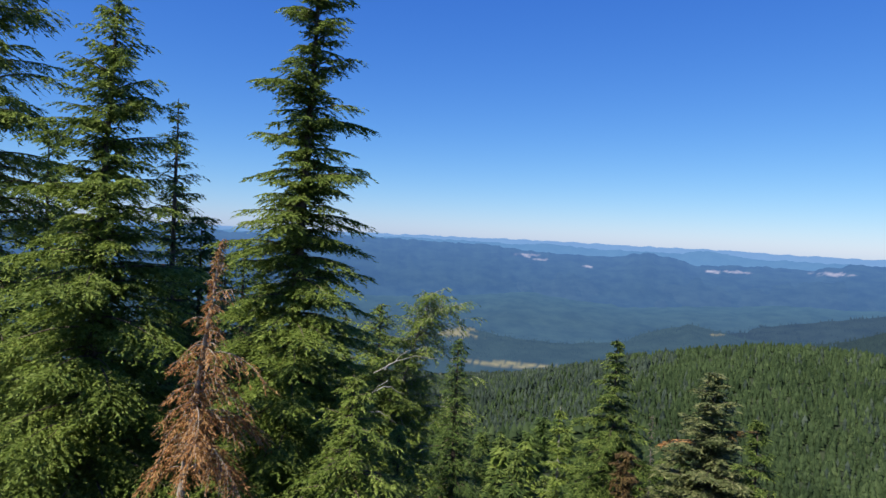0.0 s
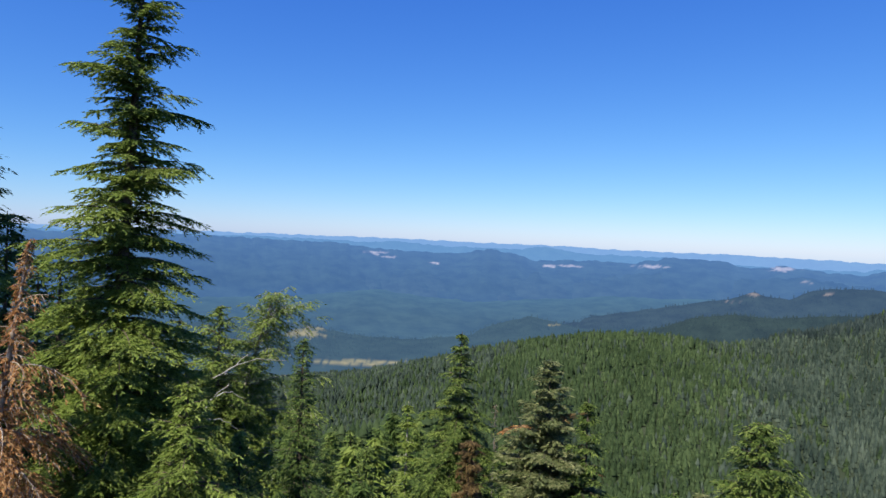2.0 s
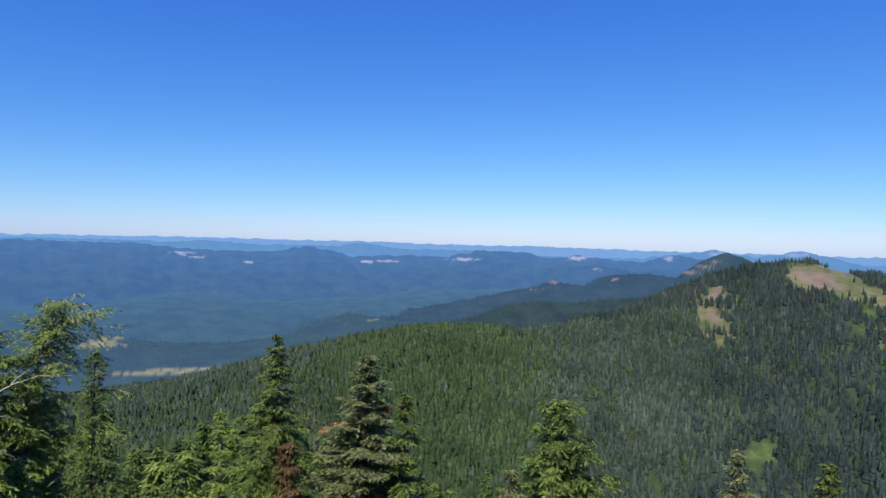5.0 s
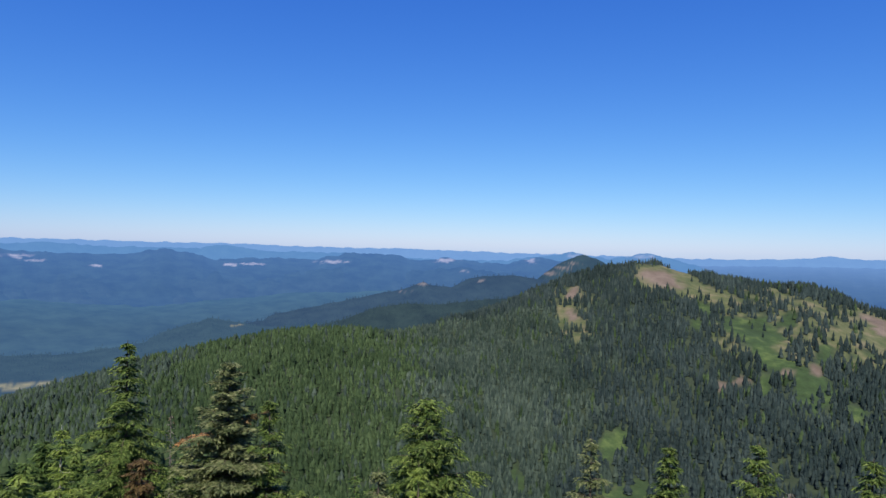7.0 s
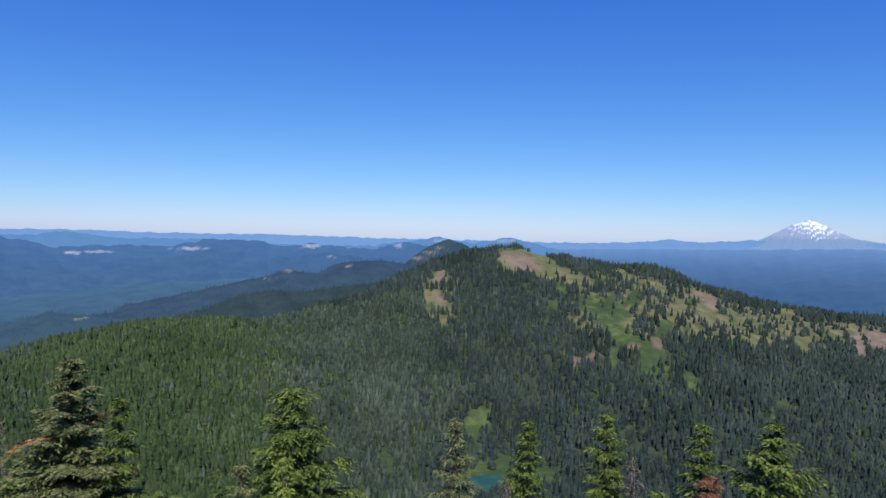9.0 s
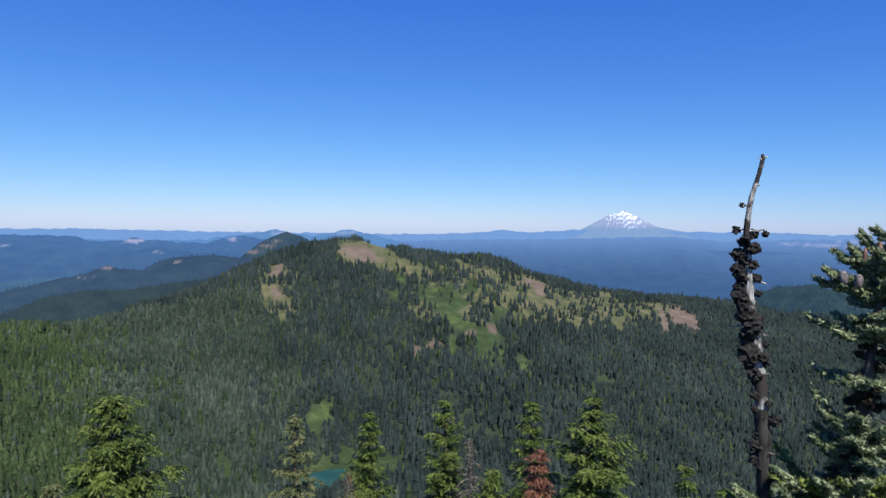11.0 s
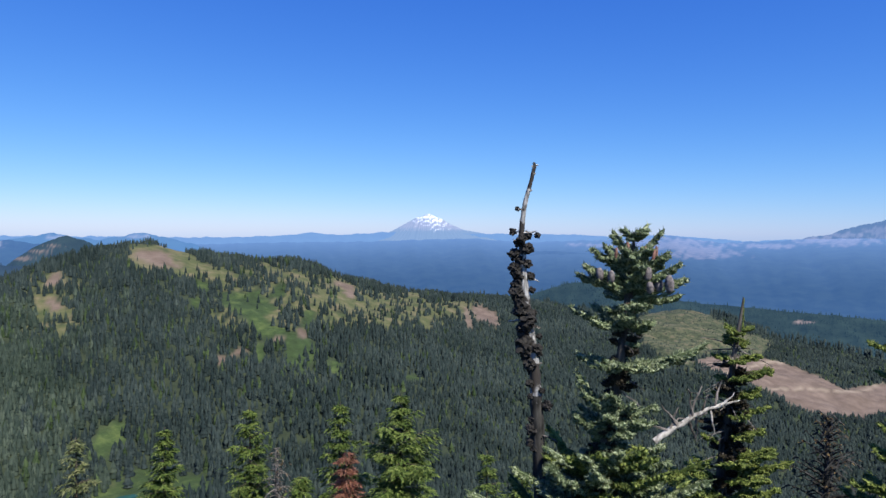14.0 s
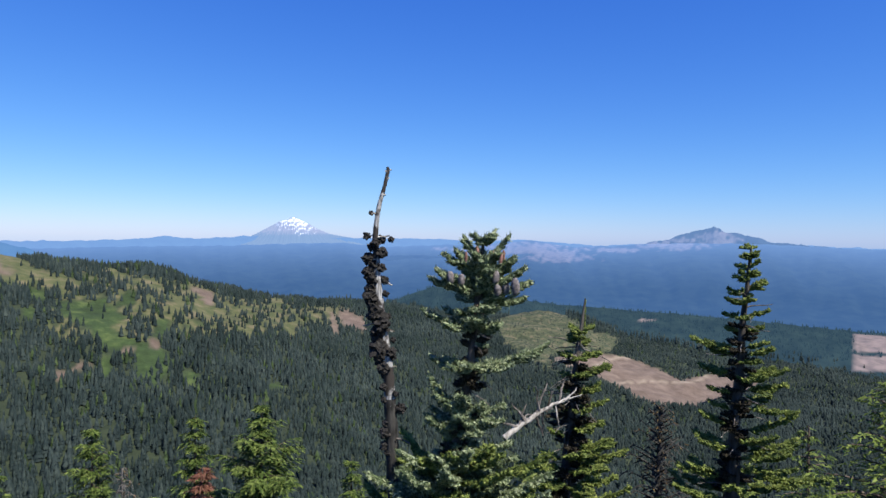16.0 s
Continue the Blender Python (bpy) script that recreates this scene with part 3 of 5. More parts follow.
snow_mountain()
# the peak glows blue-grey as well: haze painted into its emission
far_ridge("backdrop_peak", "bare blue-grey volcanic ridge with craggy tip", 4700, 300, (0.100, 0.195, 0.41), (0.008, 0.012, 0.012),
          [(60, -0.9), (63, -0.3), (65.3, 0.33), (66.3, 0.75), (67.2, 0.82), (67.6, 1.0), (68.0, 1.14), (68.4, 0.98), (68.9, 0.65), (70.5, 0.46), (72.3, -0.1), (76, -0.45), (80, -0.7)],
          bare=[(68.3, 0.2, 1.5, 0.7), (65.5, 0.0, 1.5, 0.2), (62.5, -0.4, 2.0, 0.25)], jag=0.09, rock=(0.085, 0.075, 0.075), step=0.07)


# ---- water ----
def build_pond():
    m, n, l, b = material("pond_water", 0.08)
    r = ramp(n, [(0.4, (0.014, 0.050, 0.040)), (0.65, (0.026, 0.080, 0.062))])
    l.new(noise_node(n, l, 0.05, 3).outputs[0], r.inputs[0])
    l.new(r.outputs[0], b.inputs["Base Color"])
    b.inputs["Specular IOR Level"].default_value = 0.05
    a = np.linspace(0, 2 * math.pi, 64, endpoint=False)
    k = 1 + 0.10 * np.sin(3 * a + 1) + 0.06 * np.sin(5 * a)
    top = np.stack([POND[0] + 32 * k * np.cos(a), POND[1] + 24 * k * np.sin(a), np.full(64, POND[2] + 0.6)], -1)
    verts = np.concatenate([top, [[POND[0], POND[1], POND[2] + 0.6]]])
    faces = [(i, (i + 1) % 64, 64) for i in range(64)]
    mesh_object("water", verts, faces, [m], label="small turquoise mountain pond among meadows", kind="structure", category="water")


build_pond()


# ---- far woods ----
def scatter(a0, a1, r0, r1, gap, seed):
    """Places on a jittered polar lattice with even density."""
    rng = np.random.default_rng(seed)
    area = 0.5 * (r1 * r1 - r0 * r0) * radians(a1 - a0)
    n = int(area / gap ** 2)
    az = rng.uniform(a0, a1, n)
    r = np.sqrt(rng.uniform(r0 * r0, r1 * r1, n))
    x, y = r * np.sin(np.radians(az)), r * np.cos(np.radians(az))
    return x, y, height(x, y), az, r, rng


def build_woods():
    x, y, z, az, r, rng = scatter(-62, 84, 170, 1900, 5.6, 5)
    rc, zc = crest(az)
    A, E = bearings(x, y, z)
    op = opening(A, E, rough(x, y, 42, 1.0, 5))
    thin = np.maximum(op.max(0), 0) * 1.0
    # the sunny meadow side of the big hill carries scattered clumps
    side = sunny_side(az, E)
    keep = (rng.uniform(0, 1, len(x)) > thin * np.where(op[3] > 0.3, 0.72, np.where(op[2] > 0.2, 1.05, np.where(op[1] > 0.2, 0.92, 0.97)))) & (r < rc + np.where(az < -30, 600, 90))
    keep &= ~((glades(x, y, side) > 0) & ~((az > 14) & (r > rc - 45)) & (rng.uniform(0, 1, len(x)) < 0.86))
    keep &= np.hypot((x - POND[0]) / 1.5, y - POND[1]) > 36
    keep &= (E > -23) & ((r > 300) | (az < -13))
    hump = np.clip((2 - az) / 10, 0, 1)
    tall = rng.triangular(7, 15, 23, len(x)) * (1 + 0.03 * side) * (0.82 + 0.18 * rough(x, y, 140, 0.9, 2))
    tall *= np.where((az > 7) & (az < 14) & (r > rc - 90), 0.75, 1.0)
    tall *= 1 - 0.15 * hump
    tall *= 1 - 0.36 * np.clip((az - 26) / 14, 0, 1)
    tall = np.where(op[3] > 0.3, 0.38 * tall, tall)
    wide = tall * rng.uniform(0.17, 0.28, len(x)) * (1 + 0.25 * hump) * (1 + 0.3 * np.clip((az - 26) / 14, 0, 1))
    near = (r < 720) & (r >= 300)
    tall = np.where(r < 300, np.minimum(tall, 13.5), tall)
    green = rng.uniform(0, 1, len(x)) < np.clip((-9 - az) / 8 + 0.22 + 0.6 * rough(x, y, 230, 5.0, 3), 0.06, 0.92)
    pale = ~green & (az < 5 + 6 * rough(x, y, 90, 2.5, 3)) & (r < 1050) & (r >= 300)
    pale |= (az < -29 + 5 * rough(x, y, 120, 1.2, 3)) & (r > 480) & (rng.uniform(0, 1, len(x)) < 0.7)
    spire_forest("conifer_woods", "grey-green conifers among the fresh green ones", x[keep & pale], y[keep & pale], z[keep & pale] - 0.5, tall[keep & pale], wide[keep & pale], 3, 5, 14, WOODS_GREY)
    keep &= ~pale
    for sel, tiers, sides, mat, label in ((keep & (r < 300), 9, 8, WOODS_GREEN, "close-set green conifers down the near slope"), (keep & near & green, 5, 5, WOODS_GREEN, "dense fresh green conifer forest on the near spur"), (keep & near & ~green, 5, 5, WOODS, "dense blue-green conifer forest in the bowl"),
                                          (keep & (r >= 720) & green, 3, 4, WOODS_GREEN, "fresh green conifer forest on the ridge"), (keep & (r >= 720) & ~green & (r < 1050), 3, 4, WOODS, "dark blue-green conifer forest on the lower hill"),
                                          (keep & ~green & (r >= 1050), 2, 4, WOODS, "dark blue-green conifer forest on the upper hill")):
        spire_forest("conifer_woods", label, x[sel], y[sel], z[sel] - 0.5, tall[sel], wide[sel], tiers, sides, 11, mat)
    x, y, z, az, r, rng = scatter(-46, 4, 300, 900, 6.6, 7)
    keep = opening(*bearings(x, y, z), rough(x, y, 42, 1.0, 5)).max(0) < 0.3
    tall = rng.uniform(6, 11.5, len(x))
    fresh = az < -7 + 8 * rough(x, y, 120, 1.5, 3)
    for sel, mat, label in ((keep & fresh, WOODS_GREEN, "young green conifers between the taller trees of the spur"), (keep & ~fresh, WOODS_GREY, "young grey-green conifers between the taller trees of the bowl")):
        spire_forest("conifer_woods", label, x[sel], y[sel], z[sel] - 0.5, tall[sel], tall[sel] * 0.34, 3, 5, 13, mat)
    x, y, z, az, r, rng = scatter(32, 84, 420, 1500, 7.2, 8)
    rc, zc = crest(az)
    A, E = bearings(x, y, z)
    keep = (opening(A, E, rough(x, y, 42, 1.0, 5)).max(0) < 0.2) & (r < rc + 60) & (E > -21) & (glades(x, y, sunny_side(az, E)) < 0) & (rng.uniform(0, 1, len(x)) < np.clip((az - 30) / 10, 0, 1))
    tall = rng.uniform(6, 12, len(x))
    spire_forest("conifer_woods", "close-set young conifers in the lower bowl", x[keep], y[keep], z[keep] - 0.5, tall[keep], tall[keep] * 0.3, 2, 5, 15, WOODS)
    x, y, z, az, r, rng = scatter(-62, 86, 1250, 2350, 15, 6)
    rc, zc = crest(az)
    A, E = bearings(x, y, z)
    keep = (r > rc + 90) & (opening(A, E, rough(x, y, 42, 1.0, 5)).max(0) < 0.4) & (az > 36) & (rough(x, y, 260, 4.0) > -0.75)
    tall = rng.uniform(14, 24, len(x))
    spire_forest("conifer_woods", "distant conifer forest in the valley", x[keep], y[keep], z[keep] - 0.5, tall[keep], tall[keep] * 0.2, 3, 5, 12, WOODS)


build_woods()


# ---- trees close by ----
def part(name, verts, faces, mats, parent, label="", slots=None, smooth=False):
    return mesh_object(name, verts, faces, mats, parent, label, slots, smooth)


def thing(name, place, label, category, group=""):
    ob = new(name)
    ob.location = place
    ob.empty_display_size = 0.3
    return tagged(ob, label, category, group)


def tube(points, radii, sides=7, flute=0.0, seed=0):
    """A tapered tube along a line: vertices and quads."""
    p, rad = np.asarray(points, float), np.asarray(radii, float)
    d = np.gradient(p, axis=0)
    d /= np.linalg.norm(d, axis=1)[:, None] + 1e-9
    ref = np.where(np.abs(d[:, 2:]) > 0.8, [[1.0, 0, 0]], [[0, 0, 1.0]])
    u = np.cross(d, ref)
    u /= np.linalg.norm(u, axis=1)[:, None] + 1e-9
    v = np.cross(d, u)
    a = np.linspace(0, 2 * math.pi, sides, endpoint=False)
    k = np.ones((len(p), sides))
    if flute:
        rng = np.random.default_rng(seed)
        k += flute * rng.uniform(-1, 1, (len(p), sides))
    ring = p[:, None] + (rad[:, None] * k)[:, :, None] * (np.cos(a)[None, :, None] * u[:, None] + np.sin(a)[None, :, None] * v[:, None])
    i, j = np.meshgrid(np.arange(len(p) - 1), np.arange(sides), indexing="ij")
    j2 = (j + 1) % sides
    return ring.reshape(-1, 3), np.stack([i * sides + j, i * sides + j2, (i + 1) * sides + j2, (i + 1) * sides + j], -1).reshape(-1, 4)


def join(pieces):
    """Joins (vertices, quads) pieces."""
    vs, fs, n = [], [], 0
    for v, f in pieces:
        vs.append(v)
        fs.append(f + n)
        n += len(v)
    return np.concatenate(vs), np.concatenate(fs)


def unit(v):
    return v / (np.linalg.norm(v, axis=-1, keepdims=True) + 1e-9)


def blades(base, direction, normal, length, width):
    """One slim needle-spray triangle for each row."""
    side = unit(np.cross(direction, normal)) * (width * 0.5)[:, None]
    return np.stack([base - side, base + side * 0.7 + direction * (length * 0.2)[:, None], base + direction * length[:, None]], 1)


def halves(quads):
    """Quads as triangles."""
    q = np.asarray(quads)
    return np.concatenate([q[:, [0, 1, 2]], q[:, [0, 2, 3]]])


def wood_and_needles(name, lv, lf, q, wood, needles, parent, label=""):
    """One part of woody limbs and needle triangles."""
    lf = halves(lf)
    return part(name, np.concatenate([lv, q]), np.concatenate([lf, len(lv) + np.arange(len(q)).reshape(-1, 3)]), [wood, needles], parent, label,
                slots=np.r_[np.zeros(len(lf)), np.ones(len(q) // 3)])


def flat_bough(rng, length, rise, droop, twig_gap, spray_gap, spray, fullness, twig_k=0.42, hang=0.55, flat=0.55, slim=1.0, inner=0.05, taper=0.70):
    """A hemlock-like bough along +x: limb line and drooping plates of needle sprays."""
    s = np.linspace(0, 1, 8)
    bend = rng.normal(0, 0.06) * length
    limb = np.stack([length * s * (1 - 0.12 * droop * s), bend * s * s, length * (rise * s - droop * s * s)], -1)
    nt = 2 * max(4, int(length / twig_gap))
    st = np.sort(rng.uniform(inner, 1.0, nt))
    side = np.where(np.arange(nt) % 2, 1.0, -1.0)
    px = np.stack([np.interp(st, s, limb[:, k]) for k in range(3)], -1)
    tl = length * twig_k * (1 - taper * st) * rng.uniform(0.5, 1.2, nt) * np.clip(st * 4, 0.45, 1) + spray * 0.9
    ang = side * rng.uniform(0.45, 1.2, nt)
    ang[-2:] *= 0.2
    td = unit(np.stack([np.cos(ang), np.sin(ang), -hang * rng.uniform(0.3, 1.3, nt) + 0.12], -1))
    per = np.maximum(2, (tl / spray_gap).astype(int))
    idx = np.repeat(np.arange(nt), per)
    k = np.concatenate([np.arange(p) for p in per]) / np.repeat(per, per)
    keep = rng.uniform(0, 1, len(idx)) < fullness
    idx, k = idx[keep], k[keep]
    m = len(idx)
    sag = np.zeros((m, 3))
    sag[:, 2] = -0.6 * hang * tl[idx] * k * k
    base = px[idx] + td[idx] * (tl[idx] * k)[:, None] + sag
    sd = np.where(rng.uniform(0, 1, m) < 0.5, 1.0, -1.0) * rng.uniform(0.2, 0.95, m)
    lat = unit(np.stack([-td[idx][:, 1], td[idx][:, 0], np.zeros(m)], -1))
    d = unit(td[idx] * np.cos(sd)[:, None] + lat * np.sin(sd)[:, None] + np.stack([np.zeros(m), np.zeros(m), rng.normal(-0.3 * hang, 0.16, m)], -1))
    nrm = unit(np.stack([rng.normal(0, flat, m), rng.normal(0, flat, m), np.ones(m)], -1))
    q = blades(base, d, nrm, spray * rng.uniform(0.65, 1.35, m), spray * slim * rng.uniform(0.32, 0.55, m))
    return limb, q.reshape(-1, 3), px, td, tl


def turn_z(v, a):
    c, s = math.cos(a), math.sin(a)
    return np.stack([v[..., 0] * c - v[..., 1] * s, v[..., 0] * s + v[..., 1] * c, v[..., 2]], -1)


def conifer(name, label, group, top, ground_z, reach, seed, needles, wood=BARK, boughs=120, profile=0.75, rise=0.15, droop=0.45, twig_gap=0.12, spray_gap=0.06, spray=0.13,
            fullness=1.0, hang=0.5, lean=(0, 0), depth=0.75, trunk_r=None, split=False, tip=0.05, gaps=0.25, category="conifer", limb_label="", one_side=None, twigs=False, browned=0.0, whorl=0, loose=0.26, flat=0.55, slim=1.0, inner=0.05, twig_k=0.42, taper=0.70, thick=1.0, uneven=0.0):
    """A drooping conifer: tapered trunk, limbs, and boughs of fine needle sprays. top: the leader's place; reach: longest bough; depth: share of the height that carries boughs."""
    rng = np.random.default_rng(seed)
    top = np.asarray(top, float)
    base = np.array([top[0] - lean[0], top[1] - lean[1], ground_z - 0.3])
    tall = top[2] - base[2]
    tree = thing(name, base, label, category, group)
    s = np.linspace(0, 1, 14)
    wob = np.cumsum(rng.normal(0, 0.006 * tall / 14, (14, 2)), 0)
    wob -= s[:, None] * wob[-1]
    line = np.stack([lean[0] * s ** 1.3 + wob[:, 0], lean[1] * s ** 1.3 + wob[:, 1], tall * s], -1)
    tr = trunk_r or 0.011 * tall + 0.03
    part("trunk", *tube(line, tr * (1 - s) ** 0.85 + 0.012, 9, 0.08, seed), [wood], tree, smooth=True)
    crown_v, limb_pieces = [], []
    hs = 1 - depth * (np.arange(boughs) + rng.uniform(0, 0.8, boughs)) / boughs
    if whorl:
        layer = np.arange(boughs) // whorl + rng.normal(0, loose, boughs) + 0.5
        hs = np.where(np.arange(boughs) % 3 == 2, hs, np.clip(1 - depth * layer * whorl / boughs, 0.02, 0.985))
    for k in range(boughs):
        h = hs[k]
        u = (1 - h) / depth
        a = k * 2.39996 + rng.normal(0, 0.35)
        ln = (tip + reach * u ** profile * (1 - 0.25 * max(0, u - 0.75) / 0.25)) * rng.uniform(1 - gaps * 1.4, 1 + gaps * 0.6)
        ln *= 1 + 0.22 * math.sin(3.1 * h * boughs ** 0.5 + seed) * math.cos(2 * a + seed) + 0.16 * math.sin(h * 37 + 3 * a + seed)
        ln = min(ln, (tip + reach * u ** profile) * 1.18)
        ln *= 1 - uneven * max(0.25, 1 - 1.1 * u) * (0.42 - 0.5 * math.sin(h * tall * 2.3 + 2 * a + seed) * math.cos(h * tall * 1.1 - a) - 0.3 * math.sin(h * tall * 4.7 + a))
        if k % 3 == 2:
            ln *= 0.5
        if one_side is not None:
            ln *= 1 + 0.35 * math.cos(a - one_side)
        rs = rise + 0.55 * (1 - u) ** 3 + rng.normal(0, 0.08)
        limb, quads, *rest = flat_bough(rng, ln, rs, droop * (0.5 + 0.5 * u) * rng.uniform(0.7, 1.25), twig_gap, spray_gap, spray, fullness, twig_k, hang, flat, slim, inner, taper)
        at = np.array([np.interp(h, s, line[:, c]) for c in range(3)])
        q = turn_z(quads, a) + at
        lm = turn_z(limb, a) + at
        lt = tube(lm[:7], np.linspace(0.012 + 0.012 * ln, 0.004, 7) * (0.6 * thick if twigs else 1.0), 4)
        if split:
            pieces = [lt]
            if twigs:
                for tp, td, tl in list(zip(*rest))[::4]:
                    e = np.linspace(0, 1, 4)
                    sag = np.array([0, 0, -0.6 * hang * tl])
                    tw = tp + td * (tl * e)[:, None] + sag * (e * e)[:, None]
                    pieces.append(tube(turn_z(tw, a) + at, np.linspace(0.007, 0.003, 4) * thick, 3))
            wood_and_needles("bough", *join(pieces), q, wood, needles, tree)
        else:
            if browned and 0.15 < u < 0.5 and ln > 0.6 * reach * u ** profile and rng.uniform() < browned:
                wood_and_needles("dead_bough", *lt, q, wood, BROWN, tree, "dull brown dead bough")
                continue
            crown_v.append(q)
            limb_pieces.append(lt)
    if not split:
        q = np.concatenate(crown_v)
        lv, lf = join(limb_pieces)
        tagged(wood_and_needles("crown", lv, lf, q, wood, needles, tree, limb_label), kind="stuff")
    return tree


def spot(yaw, az, el, dist):
    """A place seen from the camera's stand at a heading."""
    return np.array(eye_at(yaw) + way(az, el) * (dist / math.cos(radians(el))))


def ground_at(p):
    return float(height(p[0], p[1]))


def hemlock(top, seed, **kw):
    args = dict(name="hemlock_tree", label="tall green mountain hemlock with drooping boughs", group="hemlocks on the near slope", needles=HEMLOCK)
    args.update(kw)
    g = args.pop("ground_z", None)
    lean = args.get("lean", (0, 0))
    return conifer(top=top, ground_z=ground_at((top[0] - lean[0], top[1] - lean[1])) if g is None else g, seed=seed, **args)


L0 = -47.5
# the tall hemlock beside the dead tree
NEAR = dict(twig_gap=0.050, spray_gap=0.029, spray=0.090, slim=1.3, depth=0.95, tip=0.2, whorl=12, loose=0.5, twig_k=0.34, inner=0.0, flat=0.7, hang=0.42, taper=0.42)
hemlock(spot(L0, -58.8, 22.5, 16.2), 21, lean=(0.22, 0.36), reach=2.1, boughs=700, profile=0.55, droop=0.40, split=True, gaps=0.6, uneven=0.75, **NEAR, label="tall green mountain hemlock standing alone on the slope")
hemlock(spot(L0, -74.2, 16.4, 18.5), 22, reach=3.6, boughs=460, uneven=0.2, slim=1.2, profile=0.72, droop=0.42, rise=0.2, split=True, gaps=0.55, lean=(0.8, 0.3), twig_gap=0.065, spray_gap=0.041, spray=0.117, depth=0.95, tip=0.15, whorl=12, loose=0.5, twig_k=0.36, inner=0.0, flat=0.8, hang=0.5, taper=0.42,
        label="broad green mountain hemlock beside the rusty dead tree")
hemlock(spot(L0, -82.3, 24.0, 24.0), 23, reach=3.4, boughs=320, profile=0.55, needles=HEMLOCK, gaps=0.4, twig_gap=0.08, spray_gap=0.06, spray=0.165, depth=0.95, tip=0.3, whorl=12, loose=0.5, twig_k=0.36, taper=0.45, inner=0.0, label="tall dark green mountain hemlock at the slope's edge")
hemlock(spot(L0, -69.7, 9.6, 26.0), 24, reach=2.6, boughs=260, profile=0.8, needles=HEMLOCK_DARK, droop=0.1, rise=0.0, twig_gap=0.13, spray_gap=0.07, spray=0.17, depth=0.93, gaps=0.3, whorl=9, loose=0.1, twig_k=0.36, tip=0.2,
        name="fir_tree", label="slim dark fir spire behind the hemlocks")
for az_b, el_b, d_b, sd_b in ((-67.6, 0.6, 27.0, 25), (-65.6, -2.6, 31.0, 27), (-62.6, -3.0, 34.0, 28), (-69.6, 3.0, 33.0, 29), (-78.5, 6.0, 30.0, 30)):
    hemlock(spot(L0, az_b, el_b, d_b), sd_b, reach=3.4, boughs=150, profile=0.6, needles=HEMLOCK_DARK, whorl=8, twig_gap=0.18, spray_gap=0.125, spray=0.33, depth=0.93, label="dark green hemlock behind the taller trees")
hemlock(spot(L0, -64.2, -1.3, 30.0), 26, reach=2.6, boughs=120, profile=0.7, needles=HEMLOCK_DARK, twig_gap=0.18, spray_gap=0.1, spray=0.26, depth=0.9)
# rusty dead hemlock, leaning
dead = spot(L0, -65.9, -1.4, 13.6)
conifer("dead_conifer", "leaning dead hemlock with rust-brown needles and bare grey twigs", "", dead, ground_at(dead), 1.75, 31, RUST, wood=DEAD_BARK, boughs=165, profile=1.0, rise=0.3, droop=0.95,
        twig_gap=0.07, spray_gap=0.026, spray=0.078, fullness=0.8, hang=0.85, lean=(0.85, 0.4), depth=0.72, trunk_r=0.08, split=True, gaps=0.9, category="dead tree", twigs=True, one_side=1.15, uneven=0.7)
# the ragged hemlock below, and slope trees
LOW = dict(twig_gap=0.065, spray_gap=0.040, spray=0.11, depth=0.9, gaps=0.5, whorl=9, loose=0.4, twig_k=0.36, inner=0.0, flat=0.8, hang=0.5, taper=0.42, needles=HEMLOCK)
hemlock(spot(L0, -55.6, -7.4, 20.0), 36, reach=1.9, boughs=170, profile=0.7, droop=0.45, **LOW, label="young green hemlock at the foot of the tall one")
hemlock(spot(L0, -54.6, -12.4, 13.6), 37, reach=1.5, boughs=190, profile=0.75, droop=0.45, **LOW, label="young green hemlock at the foot of the tall one")
ragged = hemlock(spot(L0, -48.3, -5.3, 29.0), 32, reach=3.3, boughs=300, profile=0.42, needles=HEMLOCK, twig_gap=0.12, spray_gap=0.06, spray=0.16, depth=0.9, gaps=0.8, lean=(1.8, 1.6), rise=0.35, split=True, twigs=True, wood=SILVER,
        label="ragged leaning hemlock with bare grey lower limbs", fullness=0.95, one_side=0.4)
for (a0, e0), (a1, e1), sag in (((-53.0, -12.3), (-47.3, -10.7), 0.3), ((-53.5, -14.6), (-51.5, -12.6), 0.1), ((-53.3, -15.4), (-50.8, -16.4), 0.15), ((-52.0, -12.0), (-49.9, -10.2), 0.1), ((-52.6, -13.6), (-50.3, -13.9), 0.2)):
    k_l = np.linspace(0, 1, 9)[:, None]
    limb_l = spot(L0, a0, e0, 25.0) * (1 - k_l) + spot(L0, a1, e1, 25.5) * k_l + np.array([0, 0, sag]) * np.sin(k_l * 3.14) + np.random.default_rng(int(-a1 * 10)).normal(0, 0.03, (9, 3))
    part("bare_limb", *tube(limb_l - np.array(ragged.location), np.linspace(0.026, 0.009, 9), 6, 0.12, 3), [SILVER], ragged, "bare silver-grey limb", smooth=True)
hemlock(spot(L0, -52.6, -6.4, 27.0), 33, reach=3.0, boughs=230, profile=0.6, twig_gap=0.11, spray_gap=0.065, spray=0.17, depth=0.9, gaps=0.4)
hemlock(spot(L0, -45.7, -9.0, 25.0), 34, reach=1.5, boughs=190, profile=0.8, needles=HEMLOCK_DARK, droop=0.3, twig_gap=0.11, spray_gap=0.06, spray=0.15, depth=0.9, name="fir_tree", label="narrow dark fir spire on the slope")
hemlock(spot(L0, -50.5, -16.5, 19.0), 35, reach=1.2, boughs=110, profile=0.85, needles=HEMLOCK, rise=0.5, droop=0.1, twig_gap=0.16, spray_gap=0.08, spray=0.16, depth=0.9, name="fir_tree", label="small bright green young fir")
MIDDLE = dict(twig_gap=0.16, spray_gap=0.062, spray=0.30, depth=0.93, gaps=0.40, whorl=9, loose=0.13, slim=0.9, inner=0.04, twig_k=0.36, hang=0.48, droop=0.30, uneven=0.35)
